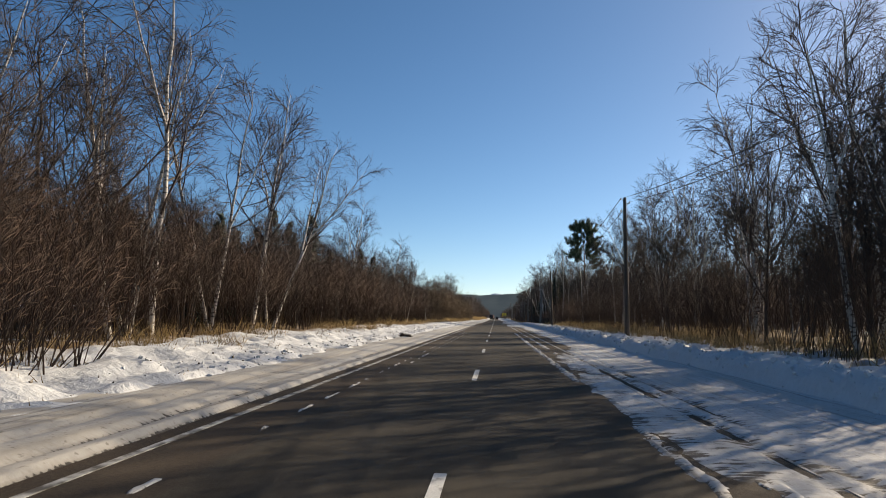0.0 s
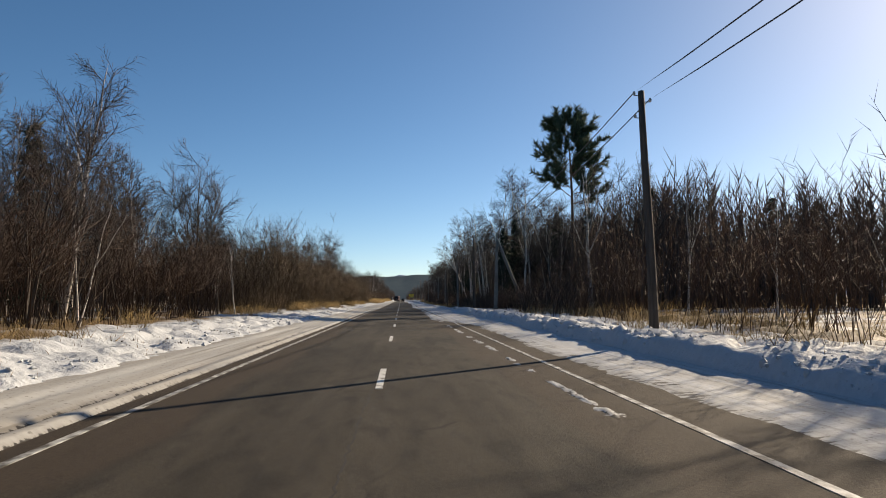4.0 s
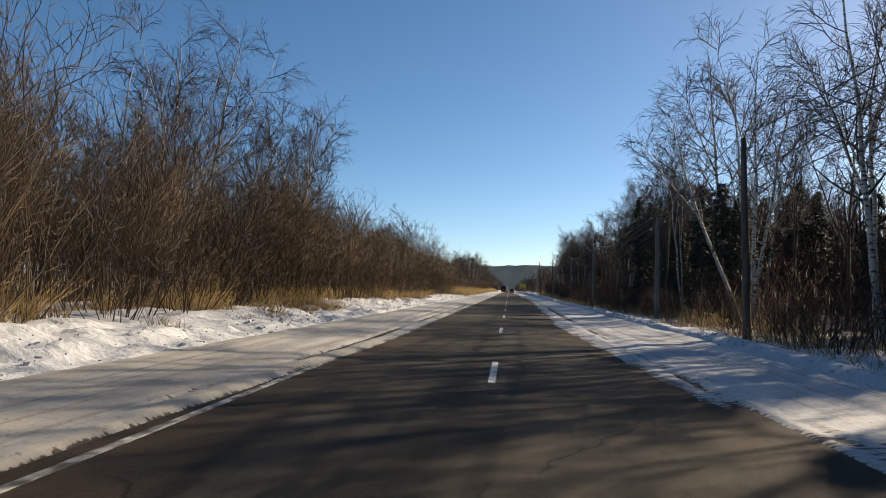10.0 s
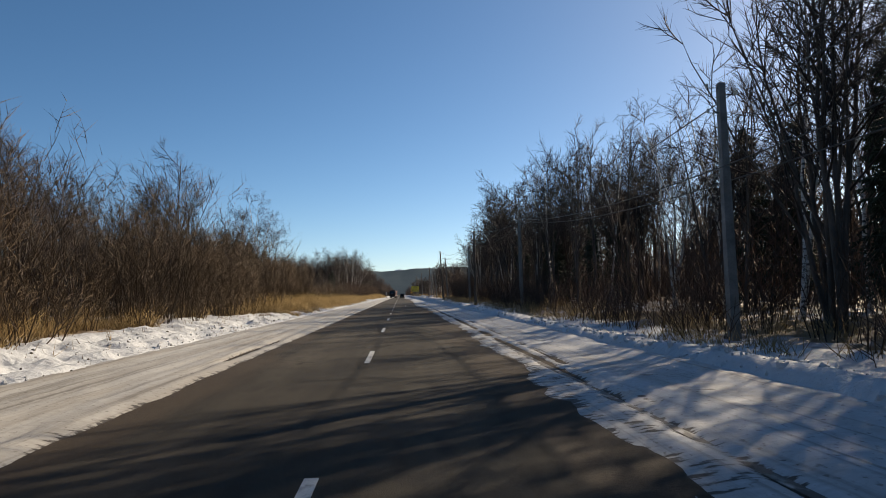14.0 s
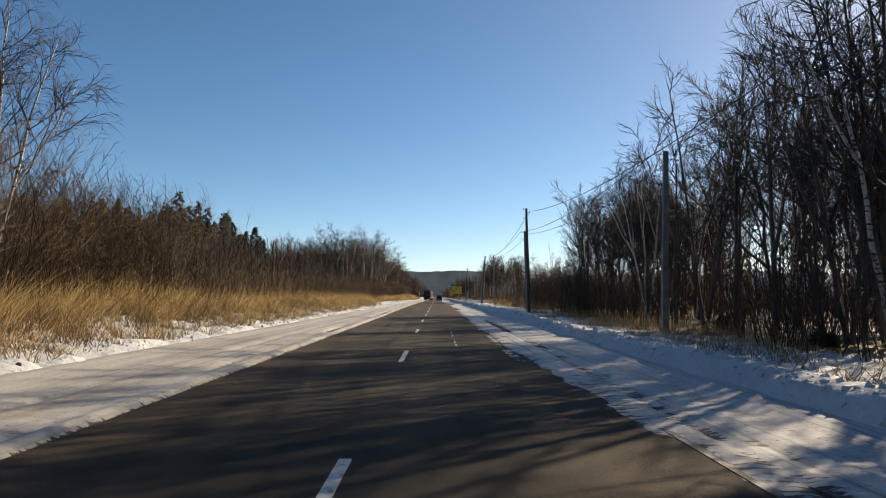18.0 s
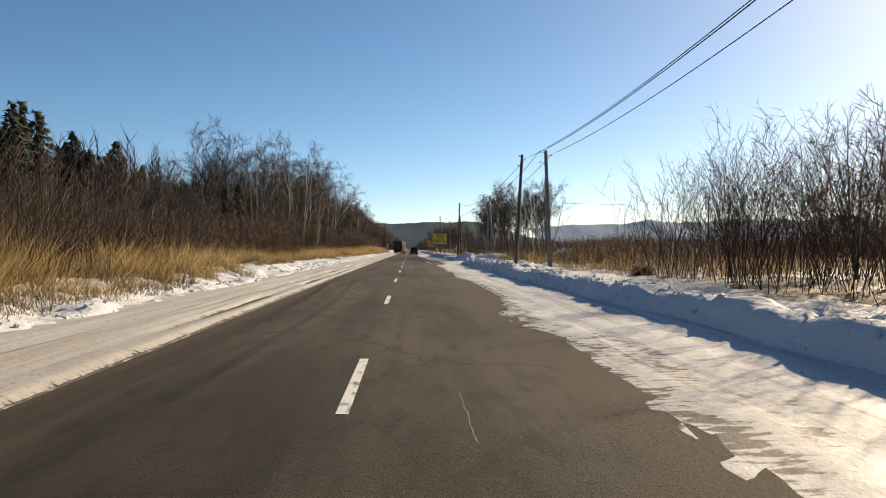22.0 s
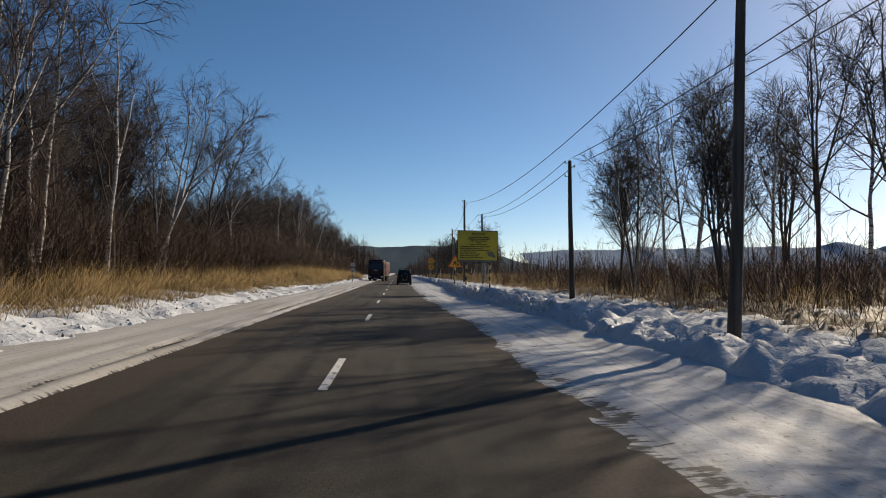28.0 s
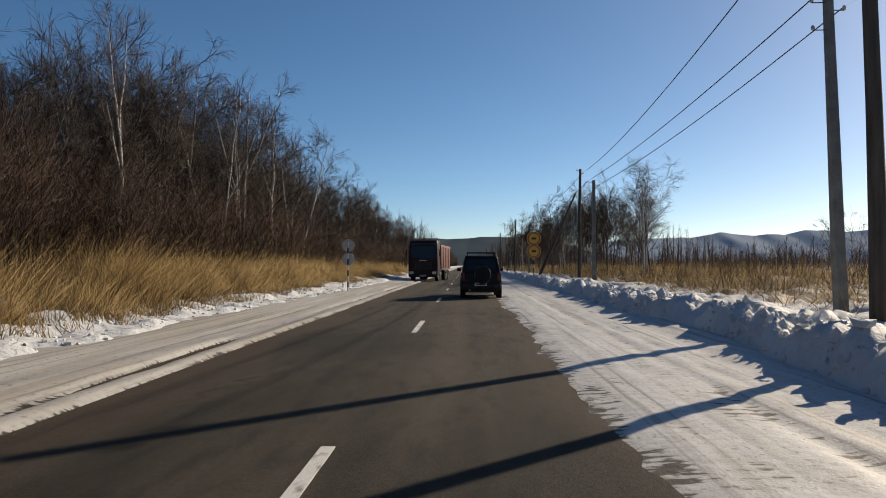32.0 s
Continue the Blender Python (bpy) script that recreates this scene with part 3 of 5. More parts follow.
# ---- trees ----
def spawn(rng, paths, rads, m, t0, t1, length, angle, rise, k, thin, wob=0.10):
    """m side shoots on every path: where they start, how they bend, how thick they are."""
    n, kk, _ = paths.shape
    t = t0 + (t1 - t0) * (np.arange(m)[None] + rng.random((n, m))) / m
    f = t * (kk - 1)
    i = np.minimum(f.astype(int), kk - 2)
    w = (f - i)[..., None]
    rows = np.arange(n)[:, None]
    start = paths[rows, i] * (1 - w) + paths[rows, i + 1] * w
    tang = paths[rows, i + 1] - paths[rows, i]
    tang /= np.linalg.norm(tang, axis=-1, keepdims=True) + 1e-9
    side = np.cross(tang, rng.normal(size=(n, m, 3)))
    side /= np.linalg.norm(side, axis=-1, keepdims=True) + 1e-9
    ang = angle * (0.75 + 0.5 * rng.random((n, m, 1)))
    way = np.cos(ang) * tang + np.sin(ang) * side
    L = length(t)[..., None] * (0.65 + 0.7 * rng.random((n, m, 1)))
    s = np.linspace(0, 1, k)[None, None, :, None]
    p = start[:, :, None] + way[:, :, None] * L[:, :, None] * s
    p = p + np.array([0, 0, 1.0]) * rise * L[:, :, None] * s**2
    p = p + rng.normal(size=p.shape) * wob * L[:, :, None] * s * (1 - 0.5 * s) * 0.6
    r0 = np.take_along_axis(rads, i, 1) * thin
    r = r0[..., None] * (1 - 0.8 * np.linspace(0, 1, k))[None, None]
    return p.reshape(-1, k, 3), np.maximum(r.reshape(-1, k), 0.0045)


def broad_tree(seed, H, style, detail=1.0, lean=0.0, stems=1):
    """Bare tree: trunk(s) that fork into leaders, crooked limbs, branches and twigs. Returns trunk and crown arrays."""
    rng = np.random.default_rng(seed)
    k = 11
    s = np.linspace(0, 1, k)
    trunks, trads = [], []
    for a in range(stems):
        h = H * (1 - 0.14 * a * rng.random())
        turn = rng.random() * 6.28
        tilt = lean if stems == 1 else lean + 0.08 + 0.14 * rng.random()
        p = np.stack([tilt * h * s * (np.cos(turn) if stems > 1 else 1), tilt * h * s * (np.sin(turn) if stems > 1 else 0.1), h * s - 0.3 * (1 - s)], -1)
        p[:, :2] += np.cumsum(rng.normal(size=(k, 2)) * 0.010 * H * s[:, None], 0)
        trunks.append(p)
        trads.append(H * 0.0105 * (1 - 0.90 * s**0.9) * (0.8 if stems > 1 else 1) + 0.006)
    P, R = np.array(trunks), np.array(trads)
    # leaders: how many, from where, how wide; limbs: how many, angle, upward bend, reach; droop of the twigs
    lead, f0, f1, fan, m1, t0, ang, rise, reach, drop = {
        "birch": (2, 0.34, 0.60, 0.42, 9, 0.30, 0.90, 0.30, 0.22, -0.30),
        "oak": (5, 0.24, 0.52, 0.72, 7, 0.26, 0.85, 0.42, 0.27, 0.10),
        "alder": (2, 0.22, 0.50, 0.34, 11, 0.32, 0.78, 0.38, 0.19, 0.12),
    }[style]
    if stems > 1:
        lead = 1
    W, WR = spawn(rng, P, R, lead, f0, f1, lambda t: H * (0.98 - t) * (0.80 if style != "oak" else 0.74), fan, 0.22, 7, 0.74, 0.025)
    limbs = [spawn(rng, P, R, int(m1 * detail**0.5), t0, 0.97, lambda t: H * reach * (1.10 - 0.80 * ((t - t0) / (1 - t0)) ** 1.2), ang, rise, 5, 0.52, 0.07),
             spawn(rng, W, WR, max(4, int(0.8 * m1 * detail**0.5)), 0.22, 0.97, lambda t: H * reach * (0.92 - 0.60 * t), ang, rise, 5, 0.60, 0.07)]
    b1, r1 = np.concatenate([q[0] for q in limbs]), np.concatenate([q[1] for q in limbs])
    b2, r2 = spawn(rng, b1, r1, max(4, int(6 * detail**0.6)), 0.15, 1.0, lambda t: H * reach * (0.56 - 0.26 * t), 0.78, 0.14, 4, 0.62, 0.08)
    b3, r3 = spawn(rng, b2, r2, max(7, int(8 * detail**0.6)), 0.12, 1.0, lambda t: H * reach * (0.29 - 0.10 * t), 0.68, drop, 3 if detail > 0.9 else 2, 0.62, 0.12)
    fat = 1.0 if detail >= 0.9 else 1.15
    sides = 7 if detail >= 0.9 else 5
    trunk = gather([tubes(P, R, sides), tubes(W, WR, sides - 1)])
    crown = gather([tubes(b1, np.maximum(r1, 0.02), 4), tubes(b2, np.maximum(r2, 0.0125) * fat, 3), tubes(b3, np.maximum(r3, 0.0082) * fat, 3)])
    return trunk, crown


def as_tree(name, trunk, crown, bark, twig, label, category="tree"):
    t = tagged(new(name), label, category)
    part("trunk", quick_mesh("trunk", *trunk, (bark,)), t)
    part("crown", quick_mesh("crown", *crown, (twig,)), t)
    return t


def conifer(seed, H, detail=1.0):
    """Spruce: tiers of drooping boughs set with needled sprays."""
    rng = np.random.default_rng(seed)
    s = np.linspace(0, 1, 6)
    P = np.stack([0 * s, 0 * s, H * s - 0.3 * (1 - s)], -1)[None]
    R = (0.012 * H * (1 - 0.92 * s))[None]
    n = int(95 * detail)
    b1, r1 = spawn(rng, P, R, n, 0.10, 0.985, lambda t: H * 0.20 * (1.05 - t) ** 0.85 + 0.12, 1.45, -0.25, 4, 0.22, 0.05)
    b2, r2 = spawn(rng, b1, r1, 14, 0.10, 1.0, lambda t: H * 0.060 * (1.25 - t), 0.9, -0.35, 2, 1.0, 0.1)
    return tubes(P, R, 6), gather([tubes(b1, np.maximum(r1, 0.02), 3), tubes(b2, np.full(r2.shape, 0.085) * (H / 14), 3)])


def pine_tree(seed, H):
    rng = np.random.default_rng(seed)
    s = np.linspace(0, 1, 9)
    P = np.stack([0.02 * H * np.sin(3 * s), 0.01 * H * s, H * s - 0.3 * (1 - s)], -1)[None]
    R = (0.013 * H * (1 - 0.85 * s))[None]
    b1, r1 = spawn(rng, P, R, 34, 0.56, 0.99, lambda t: H * (0.175 - 0.11 * ((t - 0.56) / 0.43) ** 2), 1.2, 0.18, 5, 0.4)
    b2, r2 = spawn(rng, b1, r1, 7, 0.30, 1.0, lambda t: H * 0.055 + 0 * t, 0.8, 0.3, 3, 0.55)
    b3, r3 = spawn(rng, b2, r2, 42, 0.1, 1.0, lambda t: H * 0.030 + 0 * t, 0.9, 0.15, 2, 0.9)
    return gather([tubes(P, R, 8), tubes(b1, r1, 4)]), gather([tubes(b2, r2, 3), tubes(b3, np.full(r3.shape, 0.05), 3)])


KINDS = {}
for i in range(6):
    KINDS["birch", i] = (as_tree("birch_tree", *broad_tree(100 + i, 13.0, "birch", 1.0, (0.02, 0.10, 0.05, 0.16, 0.0, 0.36)[i], (1, 1, 2, 1, 3, 1)[i]), BIRCH, BIRCH_TWIG,
                                 "bare white-barked birch with fine dark twigs" if i < 5 else "bare white-barked birch leaning far over"), 13.0)
for i in range(4):
    KINDS["alder", i] = (as_tree("alder_tree", *broad_tree(200 + i, 12.0, "alder", 1.0, (0.02, 0.06, 0.03, 0.0)[i], (1, 1, 2, 3)[i]), ALDER_BARK, ALDER_TWIG,
                                 "bare grey-brown alder with upright branches"), 12.0)
for i in range(2):
    KINDS["oak", i] = (as_tree("oak_tree", *broad_tree(300 + i, 10.0, "oak", 1.15, (0.06, 0.15)[i]), ALDER_BARK, ALDER_TWIG, "bare dark spreading oak with crooked limbs"), 10.0)
for i in range(4):
    KINDS["thin", i] = (as_tree(("aspen_tree", "young_birch_tree", "aspen_tree", "young_birch_tree")[i], *broad_tree(400 + i, 11.0, ("alder", "birch", "alder", "birch")[i], 0.42, 0.04, (1, 1, 3, 2)[i]), (ALDER_BARK, BIRCH, ALDER_BARK, BIRCH)[i], ALDER_TWIG,
                                "slender bare young tree in the roadside wood"), 11.0)
for i in range(3):
    KINDS["spruce", i] = (as_tree("spruce_tree", *conifer(500 + i, 14.0, (1.0, 0.8, 1.1)[i]), SPRUCE_BARK, SPRUCE_NEEDLE, "dark green spruce with drooping boughs"), 14.0)
KINDS["pine", 0] = (as_tree("pine_tree", *pine_tree(600, 18.0), PINE_BARK, PINE_NEEDLE, "tall pine with a dense green top on a bare reddish trunk"), 18.0)
USED = set()
GROUPS = {"birch": "birches along the road", "alder": "alders along the road", "oak": "oaks along the road", "thin": "young roadside trees", "spruce": "spruces in the woods", "pine": ""}


def plant(kind, i, x, y, H, turn=None):
    src, h0 = KINDS[kind, i]
    s = H / h0
    turn = random.random() * 360 if turn is None else turn
    m = pose(x, y, spot(x, y) - 0.03, 0, 0, turn) @ Matrix.Scale(s, 4)
    if (kind, i) not in USED:
        USED.add((kind, i))
        src.matrix_basis = m
        ob = src
        if GROUPS[kind]:
            tagged(ob, group=GROUPS[kind])
    else:
        ob = copy_thing(src, Matrix())
        ob.matrix_basis = m
    return ob


# ---- single trees that stand out ----
for kind, i, x, y, H, turn in (
    ("birch", 3, -12.9, 23.4, 12.6, 190), ("birch", 0, -12.6, 25.6, 15.0, 40), ("birch", 2, -12.8, 31.6, 13.4, 10), ("birch", 3, -12.8, 36.9, 13.8, 25), ("birch", 5, -11.8, 37.2, 11.0, 35),
    ("birch", 4, -15.5, 19.0, 12.5, 75), ("birch", 2, -15.0, 28.0, 12.8, 130), ("oak", 0, -13.6, 20.6, 10.0, 200), ("birch", 3, -16.4, 77.6, 14.2, 20), ("spruce", 0, -22.0, 67.8, 11.6, 0), ("spruce", 2, -22.0, 73.3, 11.0, 0), ("spruce", 1, -20.5, 71.0, 9.0, 0), ("alder", 3, -15.0, 46.0, 8.0, 30), ("alder", 1, -15.5, 53.0, 8.2, 80), ("birch", 0, -15.2, 72.5, 9.5, 5), ("birch", 3, -14.0, 94.8, 11.6, 20),
    ("birch", 0, -15.5, 99.0, 9.0, 90), ("oak", 0, -14.6, 115.5, 10.8, 60), ("birch", 0, -14.2, 147.0, 9.4, 30), ("birch", 4, -13.0, 174.5, 10.6, 70),
    ("birch", 2, -13.2, 176.6, 11.5, 120), ("oak", 1, -11.8, 178.0, 8.4, 0), ("birch", 1, -14.0, 193.0, 12.6, 15), ("birch", 3, -13.2, 190.5, 12.0, 340),
    ("birch", 0, -15.6, 198.0, 11.5, 0), ("oak", 0, -18.8, 266.0, 13.2, 30), ("oak", 1, -20.5, 272.0, 11.0, 200), ("birch", 4, -17.2, 291.5, 13.2, 90),
    ("oak", 0, -18.6, 393.0, 12.4, 0), ("birch", 2, -19.6, 395.6, 13.4, 0), ("oak", 1, -17.0, 401.0, 11.4, 60), ("birch", 4, -17.5, 403.5, 13.0, 60), ("birch", 0, -14.6, 408.5, 14.2, 30), ("birch", 0, -17.0, 411.0, 13.0, 30),
    ("birch", 0, -13.6, 465.0, 10.3, 180), ("birch", 0, -13.0, 484.5, 10.8, 70), ("birch", 2, -12.8, 494.8, 12.0, 15), ("birch", 4, -12.6, 498.6, 11.8, 200), ("birch", 1, -12.8, 506.0, 12.2, 90), ("birch", 2, -13.0, 514.0, 12.0, 140), ("birch", 4, -13.6, 428.5, 13.8, 20), ("birch", 2, -14.3, 433.0, 14.2, 100), ("birch", 0, -13.2, 437.5, 13.6, 10), ("birch", 5, -14.2, 446.0, 13.0, 40), ("birch", 2, -13.8, 447.0, 13.4, 220), ("birch", 1, -14.6, 424.0, 14.4, 330), ("birch", 4, -14.2, 416.0, 14.0, 130), ("oak", 1, -17.0, 273.5, 9.0, 60), ("oak", 0, -15.0, 443.0, 11.5, 250), ("oak", 1, -13.2, 453.0, 12.2, 20),
    ("birch", 3, 11.2, 21.5, 10.0, 175), ("birch", 2, 14.2, 25.8, 12.4, 10), ("alder", 0, 14.5, 29.0, 13.8, 40), ("birch", 4, 12.6, 34.0, 12.2, 30), ("birch", 2, 15.5, 41.0, 12.6, 200),
    ("alder", 3, 11.5, 45.0, 9.5, 50), ("birch", 2, 15.2, 62.5, 13.6, 80), ("oak", 0, 15.0, 57.0, 9.0, 130), ("birch", 4, 16.8, 58.5, 13.0, 20), ("birch", 0, 12.2, 65.5, 10.5, 300), ("alder", 2, 15.5, 69.0, 11.5, 10), ("oak", 1, 14.2, 71.0, 10.0, 75), ("birch", 0, 13.0, 74.5, 10.6, 120), ("birch", 1, 15.5, 76.0, 10.2, 190),
    ("pine", 0, 16.5, 130.0, 18.2, 0), ("birch", 1, 14.2, 195.0, 16.3, 182), ("birch", 0, 14.0, 154.5, 16.4, 90), ("birch", 2, 15.8, 157.0, 16.2, 40), ("birch", 0, 13.6, 138.5, 14.0, 10),
    ("birch", 2, 14.3, 509.0, 8.6, 40), ("birch", 0, 15.2, 512.0, 8.8, 10), ("oak", 0, 12.6, 514.0, 7.6, 90), ("oak", 0, 11.0, 518.0, 7.4, 20), ("oak", 1, 13.2, 522.0, 8.0, 70), ("oak", 0, 10.2, 530.0, 8.0, 200), ("oak", 1, 17.5, 519.0, 8.0, 140),
    ("birch", 4, 12.6, 186.0, 14.4, 30), ("birch", 3, 11.0, 150.0, 12.0, 170), ("birch", 5, 12.6, 187.2, 12.0, 160), ("birch", 3, 13.4, 174.6, 13.8, 185), ("birch", 0, 14.2, 176.8, 13.2, 60),
):
    plant(kind, i, x, y, H, turn)

# ---- belts of wood, by stretch: x from, x to, y from, y to, count, kinds, heights ----
BELTS = (
    (-22, -11.0, 6, 112, 64, ("alder", "oak", "thin", "alder"), 4.8, 7.4), (-20, -10.5, 108, 262, 70, ("alder", "thin", "oak", "alder"), 4.6, 6.8), (-24, -14, 386, 470, 34, ("oak", "alder"), 5.0, 7.5),
    (-34, -15.5, 5, 110, 34, ("thin", "alder", "birch", "thin"), 7, 11), (-34, -19, 40, 82, 16, ("spruce",), 6.5, 8.5),
    (-32, -14, 105, 260, 56, ("thin", "alder", "thin"), 6.5, 9.5), (-30, -17, 150, 262, 6, ("birch",), 9, 12),
    (-46, -21, 272, 345, 36, ("alder", "thin", "oak", "birch"), 6, 9), (-66, -39, 368, 440, 130, ("spruce",), 13, 16.5), (-24, -17, 388, 432, 7, ("spruce",), 6, 8),
    (-40, -18, 391, 418, 22, ("birch", "oak", "alder", "thin", "birch"), 7, 9.5), (-36, -17, 366, 392, 18, ("alder", "thin", "oak"), 4.5, 6.5), (-40, -17, 418, 466, 44, ("birch", "oak", "alder", "thin", "birch"), 11, 14), (-30, -14.0, 472, 487, 22, ("oak", "alder", "oak", "alder"), 6.4, 8.6), (-30, -14.5, 486, 530, 66, ("oak", "alder", "oak", "birch"), 9.0, 12.0), (-36, -14.0, 525, 640, 80, ("oak", "alder", "oak", "birch"), 9.5, 12.5),
    (11.5, 30, 12, 30, 15, ("alder", "birch", "thin", "thin"), 7.0, 9.5), (16, 30, 30, 44, 8, ("alder", "birch", "thin", "thin"), 6.5, 9), (10.5, 20, 12, 29, 22, ("alder", "oak", "thin"), 5.2, 8.0), (13, 22, 29, 44, 8, ("alder", "oak", "thin"), 4.2, 6.0), (14, 36, 58, 108, 16, ("thin",), 4, 6.5), (34, 64, 30, 130, 26, ("spruce", "thin"), 8, 11),
    # Oaks and alders at y 255-268 and 283-299: added to shade the shoulder.
    (17, 24, 46, 92, 10, ("alder", "birch"), 9, 11.5), (-32, -16, 52, 104, 30, ("alder", "thin", "spruce", "birch"), 8, 10.5), (15.0, 30, 110, 138, 11, ("alder", "birch", "thin", "thin"), 9, 12), (16.0, 30, 138, 152, 9, ("alder", "birch", "thin", "thin"), 9, 13), (14.0, 34, 140, 176, 34, ("thin", "birch", "thin", "alder"), 10.5, 14.5), (16.0, 34, 176, 200, 12, ("thin", "birch", "thin", "alder"), 9.5, 12.5), (15, 23, 169, 183, 6, ("alder", "thin"), 9.5, 12), (15.5, 21, 168, 180, 3, ("spruce",), 9, 11), (12.5, 20, 148, 161, 4, ("spruce",), 9, 12), (11.5, 17, 191, 202, 6, ("spruce",), 7.5, 10), (13, 19, 278, 291, 3, ("spruce",), 5.5, 7.5), (12.5, 16, 320, 330, 4, ("alder",), 9, 10.5), (12.5, 21, 202, 222, 9, ("spruce",), 8, 11), (11.8, 16, 200, 214, 3, ("spruce",), 5.5, 7.5), (12.2, 18, 253, 276, 12, ("spruce",), 5.5, 8), (15.5, 21, 255, 268, 6, ("oak", "alder"), 9, 11.5), (15, 21, 283, 299, 6, ("alder", "oak"), 9, 11), (11.6, 34, 200, 262, 62, ("thin", "alder", "thin", "birch", "alder"), 9.5, 13),
    (18, 40, 118, 246, 44, ("spruce",), 8, 12), (11.5, 28, 254, 304, 58, ("thin", "alder", "thin", "alder", "thin"), 8.2, 12.0), (11.8, 28, 302, 328, 30, ("thin", "alder", "thin"), 7.2, 10.0), (15, 24, 308, 328, 13, ("oak", "alder"), 8.5, 11), (13, 30, 330, 350, 8, ("thin",), 5, 7.5),
    (13.2, 21, 409, 429, 13, ("alder", "birch"), 7.8, 10.4), (13.8, 21, 429, 448, 11, ("birch", "alder"), 8.2, 10.6), (9.8, 19, 514, 600, 40, ("oak", "oak", "birch", "alder"), 5.8, 8.2), (22, 70, 470, 640, 16, ("thin",), 4, 6.5),
)
for x0, x1, y0, y1, n, kinds, h0, h1 in BELTS:
    rng = random.Random(int(y0 * 37 + abs(x0) * 11 + y1))
    for k in range(n):
        kind = kinds[k % len(kinds)]
        count = {"birch": 5, "alder": 4, "oak": 2, "thin": 4, "spruce": 3}[kind]
        near = rng.random() ** 1.4
        plant(kind, rng.randrange(count), (x1 - near * (x1 - x0)) if x1 < 0 else (x0 + near * (x1 - x0)), y0 + (y1 - y0) * (k + rng.random()) / n, h0 + (h1 - h0) * rng.random(), rng.random() * 360)


# ---- brushwood: more stems than anyone could count ----
def thin_out(g, paths, rads, front):
    """Deep inside a belt, half as many switches, each twice as stout."""
    deep = np.abs(paths[:, 0, 0]) - front > 5.0
    keep = ~deep | (g.random(len(paths)) < 0.5)
    return paths[keep], (rads * np.where(deep, 1.9, 1.0)[:, None])[keep]


def thicket(seed, n, x0, x1, y0, y1, h0, h1, bias=1.6, twigs=8, thick=0.017, twig=0.0095, lean_by=0.17, low=None, bushy=0):
    """Upright stems that fork into switches, in clumps along a belt."""
    g = np.random.default_rng(seed)
    front = min(abs(x0), abs(x1))
    near = g.random(n) ** bias
    x = x1 - near * (x1 - x0) if x1 < 0 else x0 + near * (x1 - x0)
    y = y0 + (y1 - y0) * g.random(n)
    # every fourth place is a rootstock from which its neighbours fan out
    k = max(1, n // 4)
    own = g.integers(0, k, n)
    root_x, root_y = x[own], y[own]
    keep = fnoise(root_x * 0.35, root_y * 0.35, seed + 3, 2) > 0.34
    root_x, root_y, own = root_x[keep], root_y[keep], own[keep]
    m = len(own)
    out = g.normal(size=(m, 2))
    x, y = root_x + 0.22 * out[:, 0], root_y + 0.22 * out[:, 1]
    H = (h0 + (h1 - h0) * g.random(m)) * (0.5 + 0.85 * fnoise(root_x * 0.12, root_y * 0.07, seed + 9, 2))
    if low:
        H = H * (low[2] + (1 - low[2]) * ramp(np.abs(x), low[0], low[1]))
    base = np.stack([x, y, land(x, y) - 0.05], -1)
    lean = out * lean_by + g.normal(size=(m, 2)) * 0.05
    s = np.linspace(0, 1, 4)
    p = base[:, None] + H[:, None, None] * np.stack([lean[:, :1] * s**0.9, lean[:, 1:] * s**0.9, np.broadcast_to(s, (m, 4))], -1)
    p[:, 1:-1, :2] += g.normal(size=(m, 2, 2)) * 0.03 * H[:, None, None]
    r = thick * (0.6 + 0.7 * g.random((m, 1))) * (1 - 0.75 * s)[None]
    size = np.mean(H)
    if not bushy:
        t, tr = spawn(g, p, r, twigs, 0.22, 1.0, lambda q: 0.28 * size * (1.15 - 0.6 * q), 0.78, 0.22, 2, 0.7, 0.10)
        return gather([tubes(p, r, 3), tubes(*thin_out(g, t, np.maximum(tr, twig), front), 3)])
    b, br = spawn(g, p, r, bushy, 0.28, 0.98, lambda q: 0.34 * size * (1.2 - 0.7 * q), 0.66, 0.30, 3, 0.7, 0.13)
    t, tr = spawn(g, b, br, 4, 0.2, 1.0, lambda q: 0.15 * size * (1.1 - 0.5 * q), 0.85, 0.1, 2, 0.8, 0.10)
    return gather([tubes(p, r, 3), tubes(b, np.maximum(br, twig), 3), tubes(*thin_out(g, t, np.full(tr.shape, twig), front), 3)])


def stuff(name, arrays, mat, label, category, smooth=True):
    return tagged(new(name, quick_mesh(name, *arrays, (mat,), smooth)), label, category, kind="stuff")


